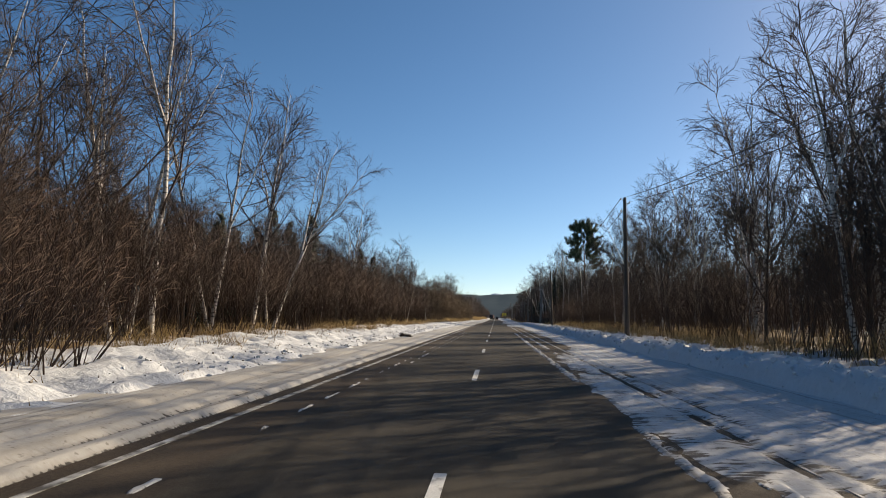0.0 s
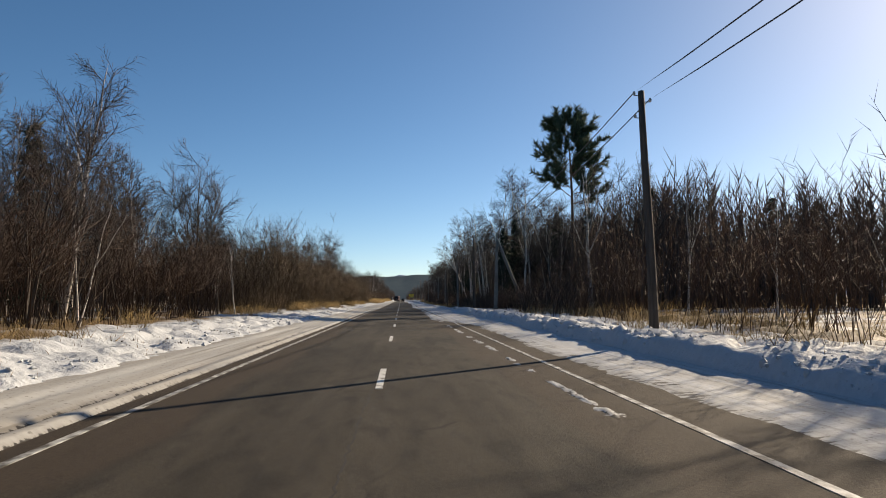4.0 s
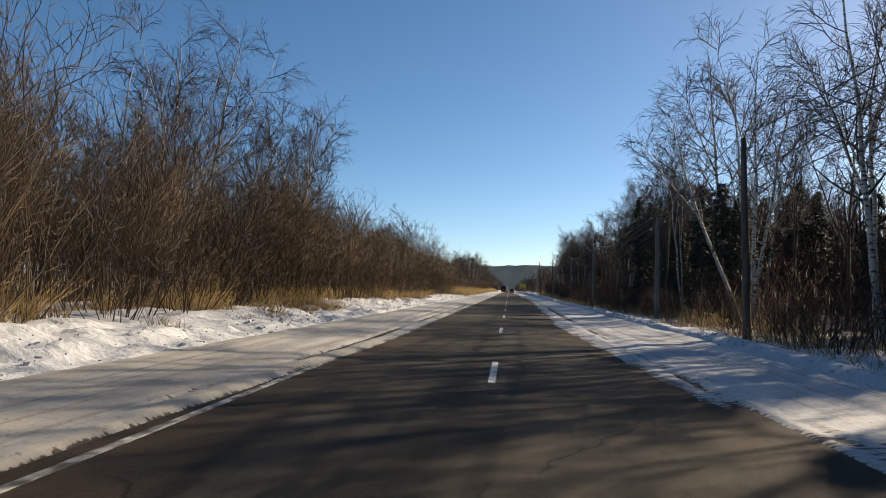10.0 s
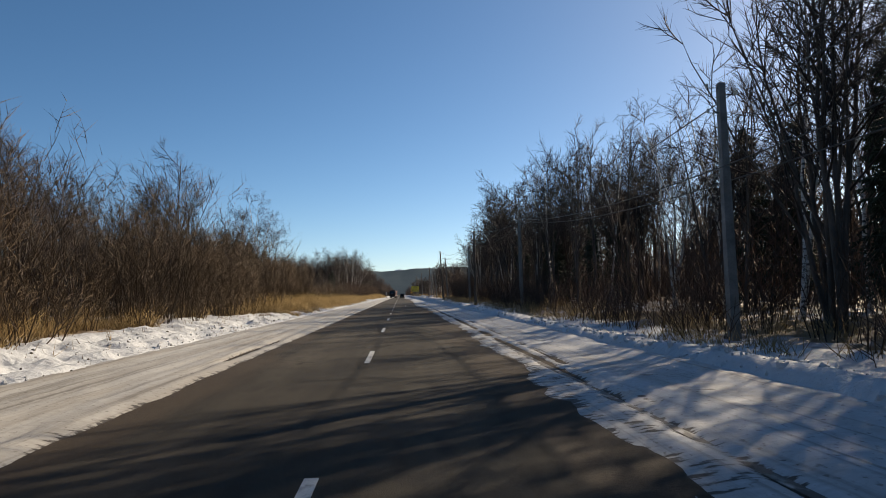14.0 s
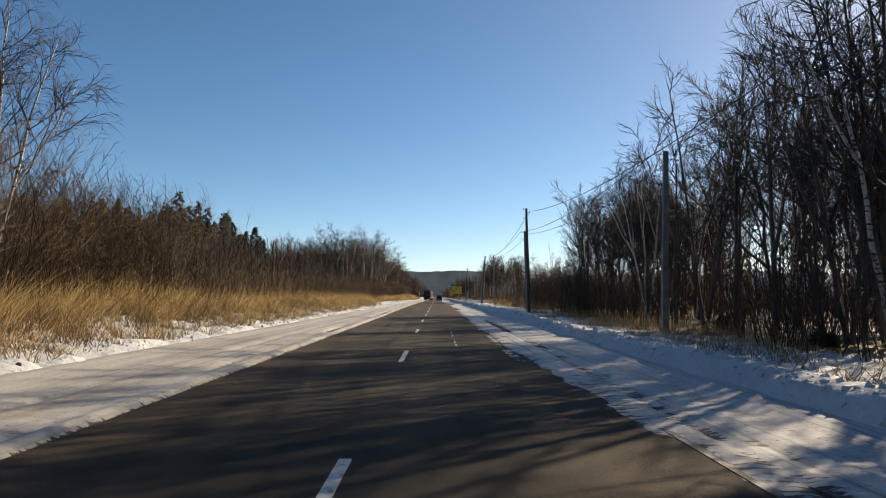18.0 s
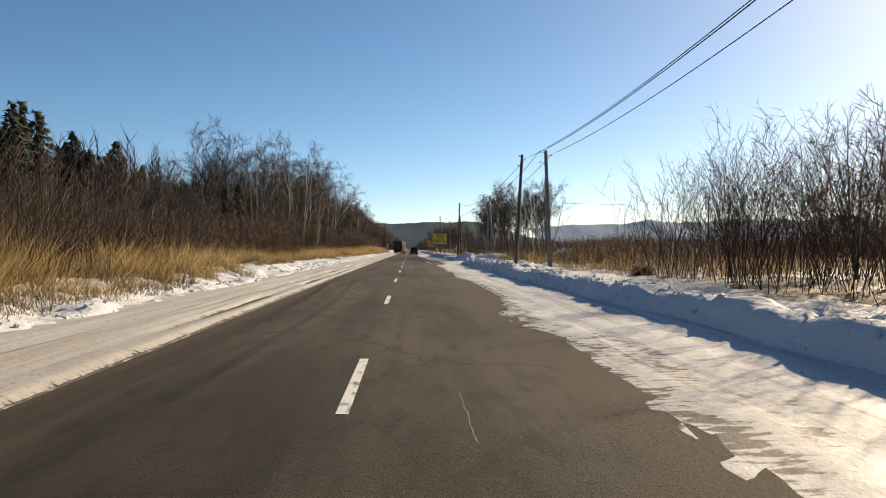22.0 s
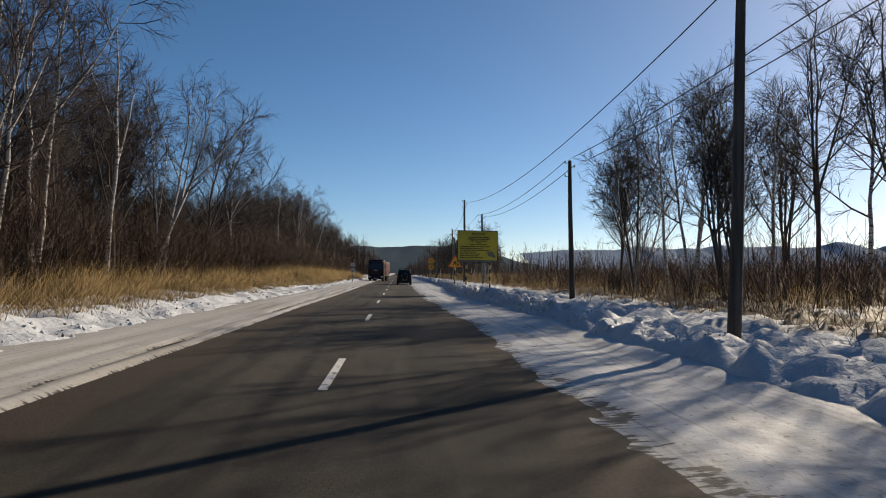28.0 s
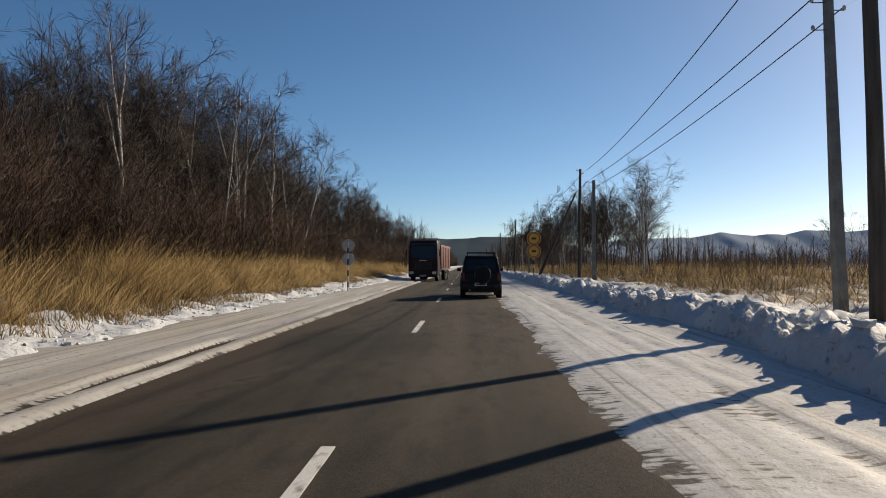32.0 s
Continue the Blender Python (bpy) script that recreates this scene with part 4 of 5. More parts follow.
stuff("brushwood", gather([thicket(26, 70, -8.4, -6.9, 9.6, 12.6, 2.0, 3.4, 1.0, thick=0.016, lean_by=0.34, bushy=6), thicket(11, 3600, -30, -10.2, -6, 70, 3.4, 6.2, 1.3, lean_by=0.16, bushy=6), thicket(12, 2900, -30, -10.5, 60, 118, 2.8, 5.4, 1.3, lean_by=0.16, bushy=6)]),
      SHRUB_STEM, "dense brown leafless brushwood along the verge", "bushes")
stuff("brushwood", gather([thicket(15, 3300, -28, -10.2, 345, 395, 2.0, 4.0, 1.3, lean_by=0.2), thicket(25, 1300, -28, -12.4, 450, 492, 2.6, 4.6, 1.2, lean_by=0.1, bushy=6), thicket(29, 700, -12.6, -9.6, 345, 470, 0.9, 2.2, 1.0, lean_by=0.28, bushy=5), thicket(30, 650, -13.0, -9.4, 468, 545, 1.4, 3.2, 1.0, lean_by=0.2, bushy=6), thicket(31, 420, -15, -10.4, 470, 502, 3.2, 5.0, 1.0, lean_by=0.12, bushy=7), thicket(16, 6000, -28, -11.4, 392, 600, 3.0, 5.4, 1.4, 11, 0.017, 0.009, 0.10, bushy=6)]),
      SHRUB_STEM, "brown leafless brushwood in front of the birch wood", "bushes")
stuff("brushwood", gather([thicket(17, 3400, 9.2, 30, -4, 100, 2.2, 4.8, thick=0.013, twig=0.0072, lean_by=0.16, bushy=5), thicket(18, 5600, 8.3, 28, 100, 262, 1.8, 4.8, low=(8.5, 12, 0.45)), thicket(19, 2000, 9.8, 24, 258, 318, 1.6, 3.8)]),
      SHRUB_STEM, "brown leafless undergrowth below the roadside trees", "bushes")
stuff("brushwood", gather([thicket(24, 2600, 12.5, 46, 402, 466, 1.8, 3.4, 1.0, 9, 0.012, 0.009), thicket(20, 1700, 10.4, 30, 316, 352, 3.0, 5.4, thick=0.014, twig=0.007, lean_by=0.18, bushy=6), thicket(21, 14000, 10.2, 80, 350, 470, 1.9, 3.5, 0.95, 10, 0.012, 0.010, 0.2, (12, 30, 0.5)), thicket(22, 9500, 10.5, 80, 462, 660, 2.0, 3.6, 0.95, 9, 0.011, 0.009, 0.2, (12, 36, 0.36))]),
      SHRUB_STEM, "low leafless willow scrub on the snowy meadow", "bushes")


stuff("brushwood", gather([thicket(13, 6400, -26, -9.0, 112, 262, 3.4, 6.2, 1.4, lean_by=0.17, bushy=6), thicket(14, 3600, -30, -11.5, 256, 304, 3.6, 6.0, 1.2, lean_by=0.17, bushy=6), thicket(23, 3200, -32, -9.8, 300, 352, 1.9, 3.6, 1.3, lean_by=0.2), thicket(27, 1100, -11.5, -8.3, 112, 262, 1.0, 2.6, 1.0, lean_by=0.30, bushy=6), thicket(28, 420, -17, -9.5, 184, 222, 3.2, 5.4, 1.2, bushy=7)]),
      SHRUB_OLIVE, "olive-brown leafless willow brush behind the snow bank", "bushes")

# ---- dry grass ----
def grass(seed, n, x0, x1, y0, y1, h0, h1, cover=0.45):
    g = np.random.default_rng(seed)
    x, y = x0 + (x1 - x0) * g.random(n), y0 + (y1 - y0) * g.random(n)
    keep = 0.6 * fnoise(x * 0.5, y * 0.28, seed, 3) + 0.4 * fnoise(x * 0.9, y * 0.9, seed + 2, 2) > cover
    x, y = x[keep], y[keep]
    m = len(x)
    tuft = fnoise(x * 1.6, y * 1.1, seed + 5, 2)
    H = (h0 + (h1 - h0) * g.random(m)) * (0.15 + 1.7 * tuft) * (0.35 + 0.65 * ramp(np.abs(x), 5.9, 8.4))
    lean = g.normal(size=(m, 2)) * 0.5
    s = np.linspace(0, 1, 2)
    p = np.stack([x, y, land(x, y) - 0.03], -1)[:, None] + H[:, None, None] * np.stack([lean[:, :1] * s**2, lean[:, 1:] * s**2, np.broadcast_to(s, (m, 2))], -1)
    return tubes(p, 0.0068 * (1.2 - s)[None] * (0.6 + 0.8 * g.random((m, 1))), 3)


stuff("dry_grass", gather([grass(59, 15000, -8.2, -5.2, 0, 560, 0.12, 0.42, 0.54), grass(51, 30000, -12, -7.4, 0, 125, 0.25, 0.75, 0.57), grass(52, 60000, -11.2, -6.9, 120, 255, 0.3, 0.9, 0.54), grass(53, 72000, -12.5, -6.0, 250, 352, 0.4, 1.25, 0.465), grass(62, 24000, -12.5, -7.2, 350, 396, 0.3, 0.95, 0.50),
                           grass(54, 42000, -12.2, -6.3, 390, 458, 0.35, 1.05, 0.475), grass(63, 66000, -12.2, -5.8, 456, 560, 0.45, 1.3, 0.445), grass(61, 22000, -9.8, -6.3, 462, 500, 0.6, 1.5, 0.42)]), GRASS_DRY, "tan dead grass standing out of the snow", "grass")
stuff("dry_grass", gather([grass(60, 2500, 6.4, 8.2, 0, 560, 0.15, 0.45, 0.6), grass(55, 24000, 7.8, 13, 0, 110, 0.3, 0.8, 0.5), grass(56, 34000, 7.0, 13, 150, 320, 0.3, 0.75, 0.50), grass(57, 46000, 9.2, 34, 345, 480, 0.4, 1.05, 0.44),
                           grass(58, 42000, 8.8, 34, 480, 600, 0.5, 1.25, 0.38)]), GRASS_DRY, "tan dead grass on the meadow side of the road", "grass")

# ---- far woods and hills ----
def far_wood(seed, n, xa, xb, y0, y1, h0, h1):
    g = np.random.default_rng(seed)
    y = y0 + (y1 - y0) * g.random(n) ** 1.3
    x = xa + (xb - xa) * g.random(n) ** 1.5
    H = h0 + (h1 - h0) * g.random(n)
    s = np.linspace(0, 1, 4)
    p = np.stack([x, y, 0.3 + 0 * x], -1)[:, None] + H[:, None, None] * np.stack([0.04 * g.normal(size=(n, 1)) * s, 0 * s + 0 * x[:, None], np.broadcast_to(s, (n, 4))], -1)
    r = 0.12 * (1 - 0.7 * s)[None] * np.ones((n, 1))
    t, tr = spawn(g, p, r, 16, 0.2, 1.0, lambda q: 0.28 * H.mean() * (1.2 - 0.7 * q), 0.6, 0.2, 2, 0.6)
    return gather([tubes(p, r, 3), tubes(t, np.maximum(tr, 0.05), 3)])


stuff("far_woods", gather([far_wood(71, 1500, -11, -60, 620, 1500, 8, 14), far_wood(72, 900, 11, 60, 600, 1500, 5, 11), far_wood(80, 1100, 55, 260, 380, 1000, 3.5, 6.5), far_wood(73, 900, -80, -160, 250, 700, 9, 14), far_wood(74, 700, 60, 150, 0, 330, 9, 14), far_wood(76, 1200, 34, 62, 60, 325, 7, 11), far_wood(78, 720, 19, 42, 112, 182, 6.5, 10.5), far_wood(84, 420, 22, 44, 182, 246, 6.5, 10), far_wood(82, 220, 22, 46, 246, 336, 5, 7), far_wood(77, 1300, -24, -60, 380, 640, 7, 11), far_wood(79, 700, -22, -45, 8, 115, 5.5, 8.5),
                           far_wood(75, 700, -45, -90, 0, 300, 8, 13)]), FAR_WOOD, "distant leafless woods along the road", "woods")


def hill_surface(name, a, b):
    m, nd, ln, p = nodes_of(name)
    co = nd.new("ShaderNodeTexCoord").outputs["Object"]
    n1, n2 = noise_node(nd, ln, co, 0.012, 6), noise_node(nd, ln, co, 0.09, 4)
    col = blend(nd, ln, blend(nd, ln, 0.5, n1, n2), a, b)
    ln.new(col, p.inputs["Base Color"])
    p.inputs["Roughness"].default_value = 1.0
    p.inputs["Specular IOR Level"].default_value = 0.0
    return m


def hill_ridge(seed, y, x0, x1, low, high, mat, label, tilt=0.0):
    hx = np.linspace(x0, x1, 420)
    hz = low + (high - low) * fnoise(hx / 420.0, 0 * hx, seed, 4) * ramp(hx, x0, x0 + 300) * (1 - ramp(hx, x1 - 300, x1)) + tilt * (hx - x0) / (x1 - x0)
    rows = np.linspace(0, 1, 9)[:, None]
    HX = np.broadcast_to(hx, (9, 420))
    HZ = hz[None] * rows**0.8 - 3 + 3.5 * rows * (fnoise(HX / 45.0, rows * 9 + 0 * HX, seed + 5, 4) - 0.5)
    HY = y + 500 * rows + 40 * fnoise(HX / 100, rows * 4 + 0 * HX, seed + 8, 2)
    return tagged(new("hill", grid_mesh("hill", HX, HY, HZ, mat)), label, "hill", kind="structure")


# Distance haze is painted into both hill colours: blue-grey near, paler far.
HILL_NEAR_HAZE = hill_surface("hill_near_haze", (0.055, 0.08, 0.095), (0.10, 0.125, 0.14))
HILL_FAR_HAZE = hill_surface("hill_far_haze", (0.25, 0.31, 0.39), (0.33, 0.39, 0.46))
hill_ridge(81, 2300, -1500, 480, 45, 135, HILL_NEAR_HAZE, "wooded hill closing the road's far end, blue-grey with painted-in haze")
hill_ridge(83, 3400, 620, 3600, 115, 235, HILL_FAR_HAZE, "hills far beyond the meadow, pale with haze painted into their colour")
hill_ridge(85, 3600, -3600, 300, 60, 170, HILL_FAR_HAZE, "wooded hills on the horizon, pale with painted-in haze")


# ---- poles and wires ----
def pole(x, y, top, kind="wood", shift=(0, 0), brace=0.0):
    """A plain line pole with its hooks and insulators; shift: how far its top leans."""
    z = spot(x, y) - 0.25
    mat = POLE_WOOD if kind == "wood" else POLE_CONCRETE
    p = tagged(new("utility_pole"), "dark weathered wooden utility pole with small insulators" if kind == "wood" else "pale grey concrete utility pole with small insulators", "pole", "poles along the road")
    p.location = (x, y, z)
    h = top - z
    bm = bmesh.new()
    rings = []
    sides = 10 if kind == "wood" else 4
    for j in range(8):
        f = j / 7
        r = (0.135 - 0.05 * f) if kind == "wood" else (0.17 - 0.055 * f)
        ring = []
        for a in range(sides):
            w = 2 * math.pi * (a + 0.5) / sides
            wob = 1 + 0.06 * math.sin(3 * w + j)
            ring.append(bm.verts.new((shift[0] * f + r * wob * math.cos(w) + 0.02 * math.sin(4 * f + x), shift[1] * f + r * wob * math.sin(w), h * f)))
        rings.append(ring)
    for a, b in zip(rings, rings[1:]):
        for i in range(sides):
            bm.faces.new((a[i], a[(i + 1) % sides], b[(i + 1) % sides], b[i]))
    bm.faces.new(list(reversed(rings[0])))
    bm.faces.new(rings[-1])
    part("shaft", from_bm("shaft", bm, mat, kind == "wood"), p)
    if brace:
        d = Vector((brace - shift[0] * 0.9, 0.2, h * 0.9))
        bm = rod(0.16, 0.12, d.length + 0.2, (0, 0, 0), "Z", 8)
        b = part("brace", from_bm("brace", bm, mat, True), p)
        b.matrix_basis = Matrix.Translation(((brace + shift[0] * 0.9) / 2, 0.1, h * 0.45)) @ Vector((shift[0] * 0.9 - brace, -0.2, h * 0.9)).to_track_quat("Z", "Y").to_matrix().to_4x4()
    tips = []
    arm = 0.22 if kind == "wood" else 0.36
    for sx, dz in ((-arm, 0.12), (arm, 0.30), (-arm, 0.75)):
        f = (h - dz) / h
        cx, cy, cz = shift[0] * f, shift[1] * f, h - dz
        hook = part("hook", from_bm("hook", rod(0.012, 0.012, abs(sx), (cx + sx / 2, cy, cz), "X", 6), WIRE), p)
        bm = rod(0.035, 0.045, 0.05, (cx + sx, cy, cz + 0.03), "Z", 8)
        rod(0.045, 0.025, 0.05, (cx + sx, cy, cz + 0.085), "Z", 8, bm)
        part("insulator", from_bm("insulator", bm, CERAMIC, True), p)
        tips.append(Vector((x + cx + sx, y + cy, z + cz + 0.08)))
    return tips


LINE_A = [pole(x, y, top, kind, shift) for x, y, top, kind, shift in (
    (8.6, -14, 6.0, "wood", (0, 0)), (7.15, 36.3, 7.65, "wood", (0, 0)), (7.1, 82.8, 7.0, "wood", (-0.15, 0)), (6.95, 127.4, 6.9, "wood", (0.1, 0)), (7.45, 170.8, 6.3, "wood", (-0.1, 0)),
    (8.8, 221.2, 6.4, "concrete", (0, 0)), (7.3, 265.5, 6.8, "wood", (0.1, 0)), (7.6, 315.2, 8.1, "wood", (-0.3, 0)), (7.35, 365.3, 7.5, "wood", (0.42, 0)), (7.2, 415.6, 7.7, "wood", (0.2, 0)),
    (7.1, 467.2, 8.3, "wood", (-0.1, 0)), (8.7, 504.0, 7.9, "wood", (0.1, 0)), (7.4, 548, 7.4, "wood", (0.2, 0)), (7.8, 592, 7.6, "wood", (0, 0)), (8.0, 640, 7.4, "wood", (0, 0)), (8.0, 690, 7.4, "wood", (0, 0)))]
LINE_B = [pole(x, y, top, kind, shift, brace) for x, y, top, kind, shift, brace in (
    (8.2, 122.5, 7.0, "concrete", (0.3, 0), 2.7), (7.5, 152.2, 5.9, "concrete", (0, 0), 0), (8.2, 187.4, 5.6, "concrete", (0, 0), 0), (9.4, 254.0, 6.6, "concrete", (0, 0), 0),
    (9.3, 289.9, 7.1, "concrete", (0, 0), 0), (9.4, 329.8, 7.8, "concrete", (-0.4, 0), 0), (9.15, 363.0, 7.45, "concrete", (-0.35, 0), 0), (9.6, 402.5, 7.7, "concrete", (0.4, 0), 0.88),
    (9.05, 434.9, 6.8, "wood", (-0.2, 0), 0), (9.55, 472.8, 7.5, "concrete", (-0.25, 0), 0), (8.6, 498.0, 6.4, "concrete", (0, 0), 0), (8.6, 540.0, 6.4, "concrete", (0, 0), 0))]
pole(8.6, 124.4, 6.4, "concrete", (0.1, 0), 0)
pole(6.6, 511.0, 7.0, "wood", (3.0, 0), 0)
pole(7.5, 568.0, 6.5, "wood", (1.9, 0), 0)
field_pole = pole(37.3, 405.0, 7.6, "wood", (0, 0), 0)


def wire(a, b, sag, label="thin sagging overhead wire between the poles"):
    n = 15
    pts = []
    for i in range(n):
        f = i / (n - 1)
        q = a.lerp(b, f)
        q.z -= sag * 4 * f * (1 - f)
        pts.append(q)
    P = np.array([[tuple(q) for q in pts]])
    v, q, t = tubes(P, np.full((1, n), 0.016), 5)
    return tagged(new("overhead_wire", quick_mesh("overhead_wire", v, q, t, (WIRE,))), label, "wire", "wires between the poles")


for line, picks in ((LINE_A[:6], (0, 1)), (LINE_A[5:], (1,)), (LINE_B, (0, 1))):
    for a, b in zip(line, line[1:]):
        for i in picks:
            wire(a[i], b[i], 0.00042 * (a[i] - b[i]).length ** 2)
wire(LINE_B[7][1], field_pole[1], 0.5, "thin wire that leaves the line across the meadow")


# ---- clods of dirty snow thrown up by the plough ----
BALL = bmesh.new()
bmesh.ops.create_icosphere(BALL, subdivisions=1, radius=1)
BALL_V = np.array([v.co[:] for v in BALL.verts])
BALL_F = np.array([[v.index for v in f.verts] for f in BALL.faces])
BALL.free()


def clods(seed, n, xa, xb, y0, y1, r0, r1, sink=0.05):
    """Rough lumps, flattened and dented, resting on the snow."""
    g = np.random.default_rng(seed)
    y = y0 + (y1 - y0) * g.random(n)
    x = xa + (xb - xa) * g.random(n)
    x = np.where(x < 0, x + 5.15 - left_foot(y), x - 5.55 + right_foot(y))
    keep = fnoise(x * 0 + 1, y * 0.4, seed, 2) > 0.36
    x, y = x[keep], y[keep]
    m, k = len(x), len(BALL_V)
    r = r0 + (r1 - r0) * g.random(m) ** 2.4
    c = np.stack([x, y, land(x, y) + r * sink], -1)
    shape = 0.65 + 0.6 * g.random((m, 1, 3))
    v = c[:, None] + r[:, None, None] * shape * BALL_V[None] * (0.45 + 0.85 * g.random((m, k, 1)))
    tris = (np.arange(m)[:, None, None] * k + BALL_F[None]).reshape(-1, 3)
    return v.reshape(-1, 3), np.zeros((0, 4), int), tris


CRUMBS = snow_surface("snow_crumbs", 0.35, (0.34, 0.31, 0.27), 0.5, 0.8)
CLOD_DIRT = surface("clod_dirt", (0.06, 0.045, 0.032), (0.28, 0.24, 0.19), 2.0, 0.9, 0.4, 0.02, vary=0.0, fine=14.0)
stuff("snow_clods", gather([clods(91, 13000, -5.42, -5.02, 0, 560, 0.010, 0.048), clods(92, 2600, -7.4, -5.4, 0, 560, 0.012, 0.045)]), CLOD_DIRT, "dirty frozen clods along the foot of the snow bank", "snow clods", False)
stuff("snow_clods", gather([clods(93, 9000, 5.45, 6.7, 0, 425, 0.015, 0.085), clods(94, 7500, 5.45, 6.6, 425, 520, 0.015, 0.075), clods(95, 500, 5.2, 10.5, 397, 401, 0.02, 0.09), clods(97, 2200, 5.35, 6.7, 346, 384, 0.03, 0.17), clods(98, 1700, 5.3, 6.8, 424, 482, 0.03, 0.15), clods(96, 8500, -6.9, -5.2, 0, 560, 0.014, 0.075)]), CRUMBS, "lumps of ploughed snow on the bank's crest", "snow clods", False)

stuff("snow_streaks", gather(STREAKS), PACKED_SNOW, "thin broken ridges of snow on the asphalt", "snow")


# ---- heap of snow by the meadow ----
def heap(x, y, w, h, seed):
    n, m = 22, 10
    v, q = [], []
    for j in range(m + 1):
        f = j / m
        for i in range(n):
            a = 2 * math.pi * i / n
            wob = 0.75 + 0.5 * noise.noise((math.cos(a) * 1.5 + seed, math.sin(a) * 1.5, f * 2))
            r = w * (1 - f**1.8) * wob
            v.append((r * math.cos(a), 0.8 * r * math.sin(a), h * f - 0.2 + 0.12 * noise.noise((a * 2, f * 5, seed))))
    for j in range(m):
        for i in range(n):
            k = (i + 1) % n
            q.append((j * n + i, j * n + k, (j + 1) * n + k, (j + 1) * n + i))
    ob = new("snow_mound", quick_mesh("snow_mound", v, q, None, (LUMP_SNOW,)))
    ob.location = (x, y, spot(x, y))
    return tagged(ob, "rounded mound of old snow at the meadow's edge", "snow mound")


heap(16.8, 393.5, 2.4, 1.5, 1.0)


def shrub(x, y, r, seed):
    """A low round bush of radiating switches."""
    g = np.random.default_rng(seed)
    n = 420
    d = g.normal(size=(n, 3))
    d[:, 2] = np.abs(d[:, 2]) + 0.25
    d /= np.linalg.norm(d, axis=1, keepdims=True)
    q = np.linspace(0, 1, 3)
    p = d[:, None] * (r * (0.6 + 0.5 * g.random((n, 1, 1)))) * q[None, :, None] + 0.06 * g.normal(size=(n, 3, 3)) * q[None, :, None]
    ob = new("bush", quick_mesh("bush", *tubes(p, 0.014 * (1.2 - q)[None] * np.ones((n, 1)), 3), (ALDER_TWIG,)))
    ob.location = (x, y, spot(x, y))
    return tagged(ob, "low round dark leafless bush in the snow", "bush", "round bushes")


for x, y, r, seed in ((12.6, 292.5, 0.95, 1), (11.4, 283.0, 0.6, 2), (-4.75, 41.6, 0.34, 3), (-5.1, 41.9, 0.26, 8), (10.4, 350.0, 0.8, 4), (13.0, 372.0, 0.9, 5), (-8.6, 312.0, 0.7, 6), (-8.8, 331.0, 0.6, 7)):
    shrub(x, y, r, seed)

# ---- vehicles ----
BLACK_PAINT = surface("black_paint", (0.006, 0.006, 0.007), (0.014, 0.013, 0.012), 1.5, 0.42, 0.03, 0.004, fine=60.0)
DUSTY_BLACK = surface("dusty_black", (0.018, 0.017, 0.016), (0.05, 0.046, 0.04), 3.0, 0.6, 0.1, 0.004)
RUBBER = surface("rubber", (0.012, 0.012, 0.012), (0.03, 0.028, 0.026), 8.0, 0.85, 0.3, 0.01)
GLASS_DARK = surface("dark_glass", (0.008, 0.009, 0.011), (0.014, 0.016, 0.019), 2.0, 0.06, 0.0, 0.001)
STEEL = surface("steel", (0.35, 0.35, 0.35), (0.5, 0.5, 0.5), 5.0, 0.35, 0.05, 0.002, metal=1.0)
RED_LAMP = surface("red_lamp", (0.12, 0.008, 0.008), (0.18, 0.012, 0.010), 9.0, 0.2, 0.05)
WHITE_LAMP = surface("white_lamp", (0.75, 0.75, 0.72), (0.85, 0.85, 0.82), 9.0, 0.15, 0.05)
PLATE = surface("plate_white", (0.74, 0.74, 0.72), (0.85, 0.85, 0.83), 9.0, 0.4, 0.05)
INK = surface("ink", (0.012, 0.012, 0.014), (0.025, 0.025, 0.028), 9.0, 0.6, 0.05)
RED_PAINT = surface("red_paint", (0.020, 0.006, 0.009), (0.042, 0.010, 0.013), 1.2, 0.42, 0.05, 0.004)
RED_TANK = surface("red_tank", (0.11, 0.02, 0.015), (0.18, 0.035, 0.024), 0.8, 0.5, 0.05, 0.004)

for m, v in ((BLACK_PAINT, 0.2), (GLASS_DARK, 0.3), (RED_PAINT, 0.25), (DUSTY_BLACK, 0.2)):
    m.node_tree.nodes["Principled BSDF"].inputs["Specular IOR Level"].default_value = v


def prism(name, side, half, mat, bevel=0.03, top_half=None, z0=0, z1=1):
    """A body cut from its side outline (y, z), narrowing from half at z0 to top_half at z1."""
    bm = bmesh.new()
    rows = []
    for s in (-1, 1):
        ring = []
        for y, z in side:
            w = half if top_half is None else half + (top_half - half) * max(0, min(1, (z - z0) / (z1 - z0)))
            ring.append(bm.verts.new((s * w, y, z)))
        rows.append(ring)
    n = len(side)
    bm.faces.new(list(reversed(rows[0])))
    bm.faces.new(rows[1])
    for i in range(n):
        k = (i + 1) % n
        bm.faces.new((rows[0][i], rows[0][k], rows[1][k], rows[1][i]))
    bmesh.ops.recalc_face_normals(bm, faces=bm.faces)
    if bevel:
        bmesh.ops.bevel(bm, geom=list(bm.edges), offset=bevel, segments=3, affect="EDGES", profile=0.6)
    return from_bm(name, bm, mat, True)


def flat(name, corners, mat, thick=0.006):
    """A thin pane through its corners, slightly thick."""
    bm = bmesh.new()
    f = bm.faces.new([bm.verts.new(c) for c in corners])
    bm.normal_update()
    n = f.normal.copy() * thick
    made = bmesh.ops.extrude_face_region(bm, geom=[f])
    for v in [g for g in made["geom"] if isinstance(g, bmesh.types.BMVert)]:
        v.co += n
    bmesh.ops.recalc_face_normals(bm, faces=bm.faces)
    return from_bm(name, bm, mat)


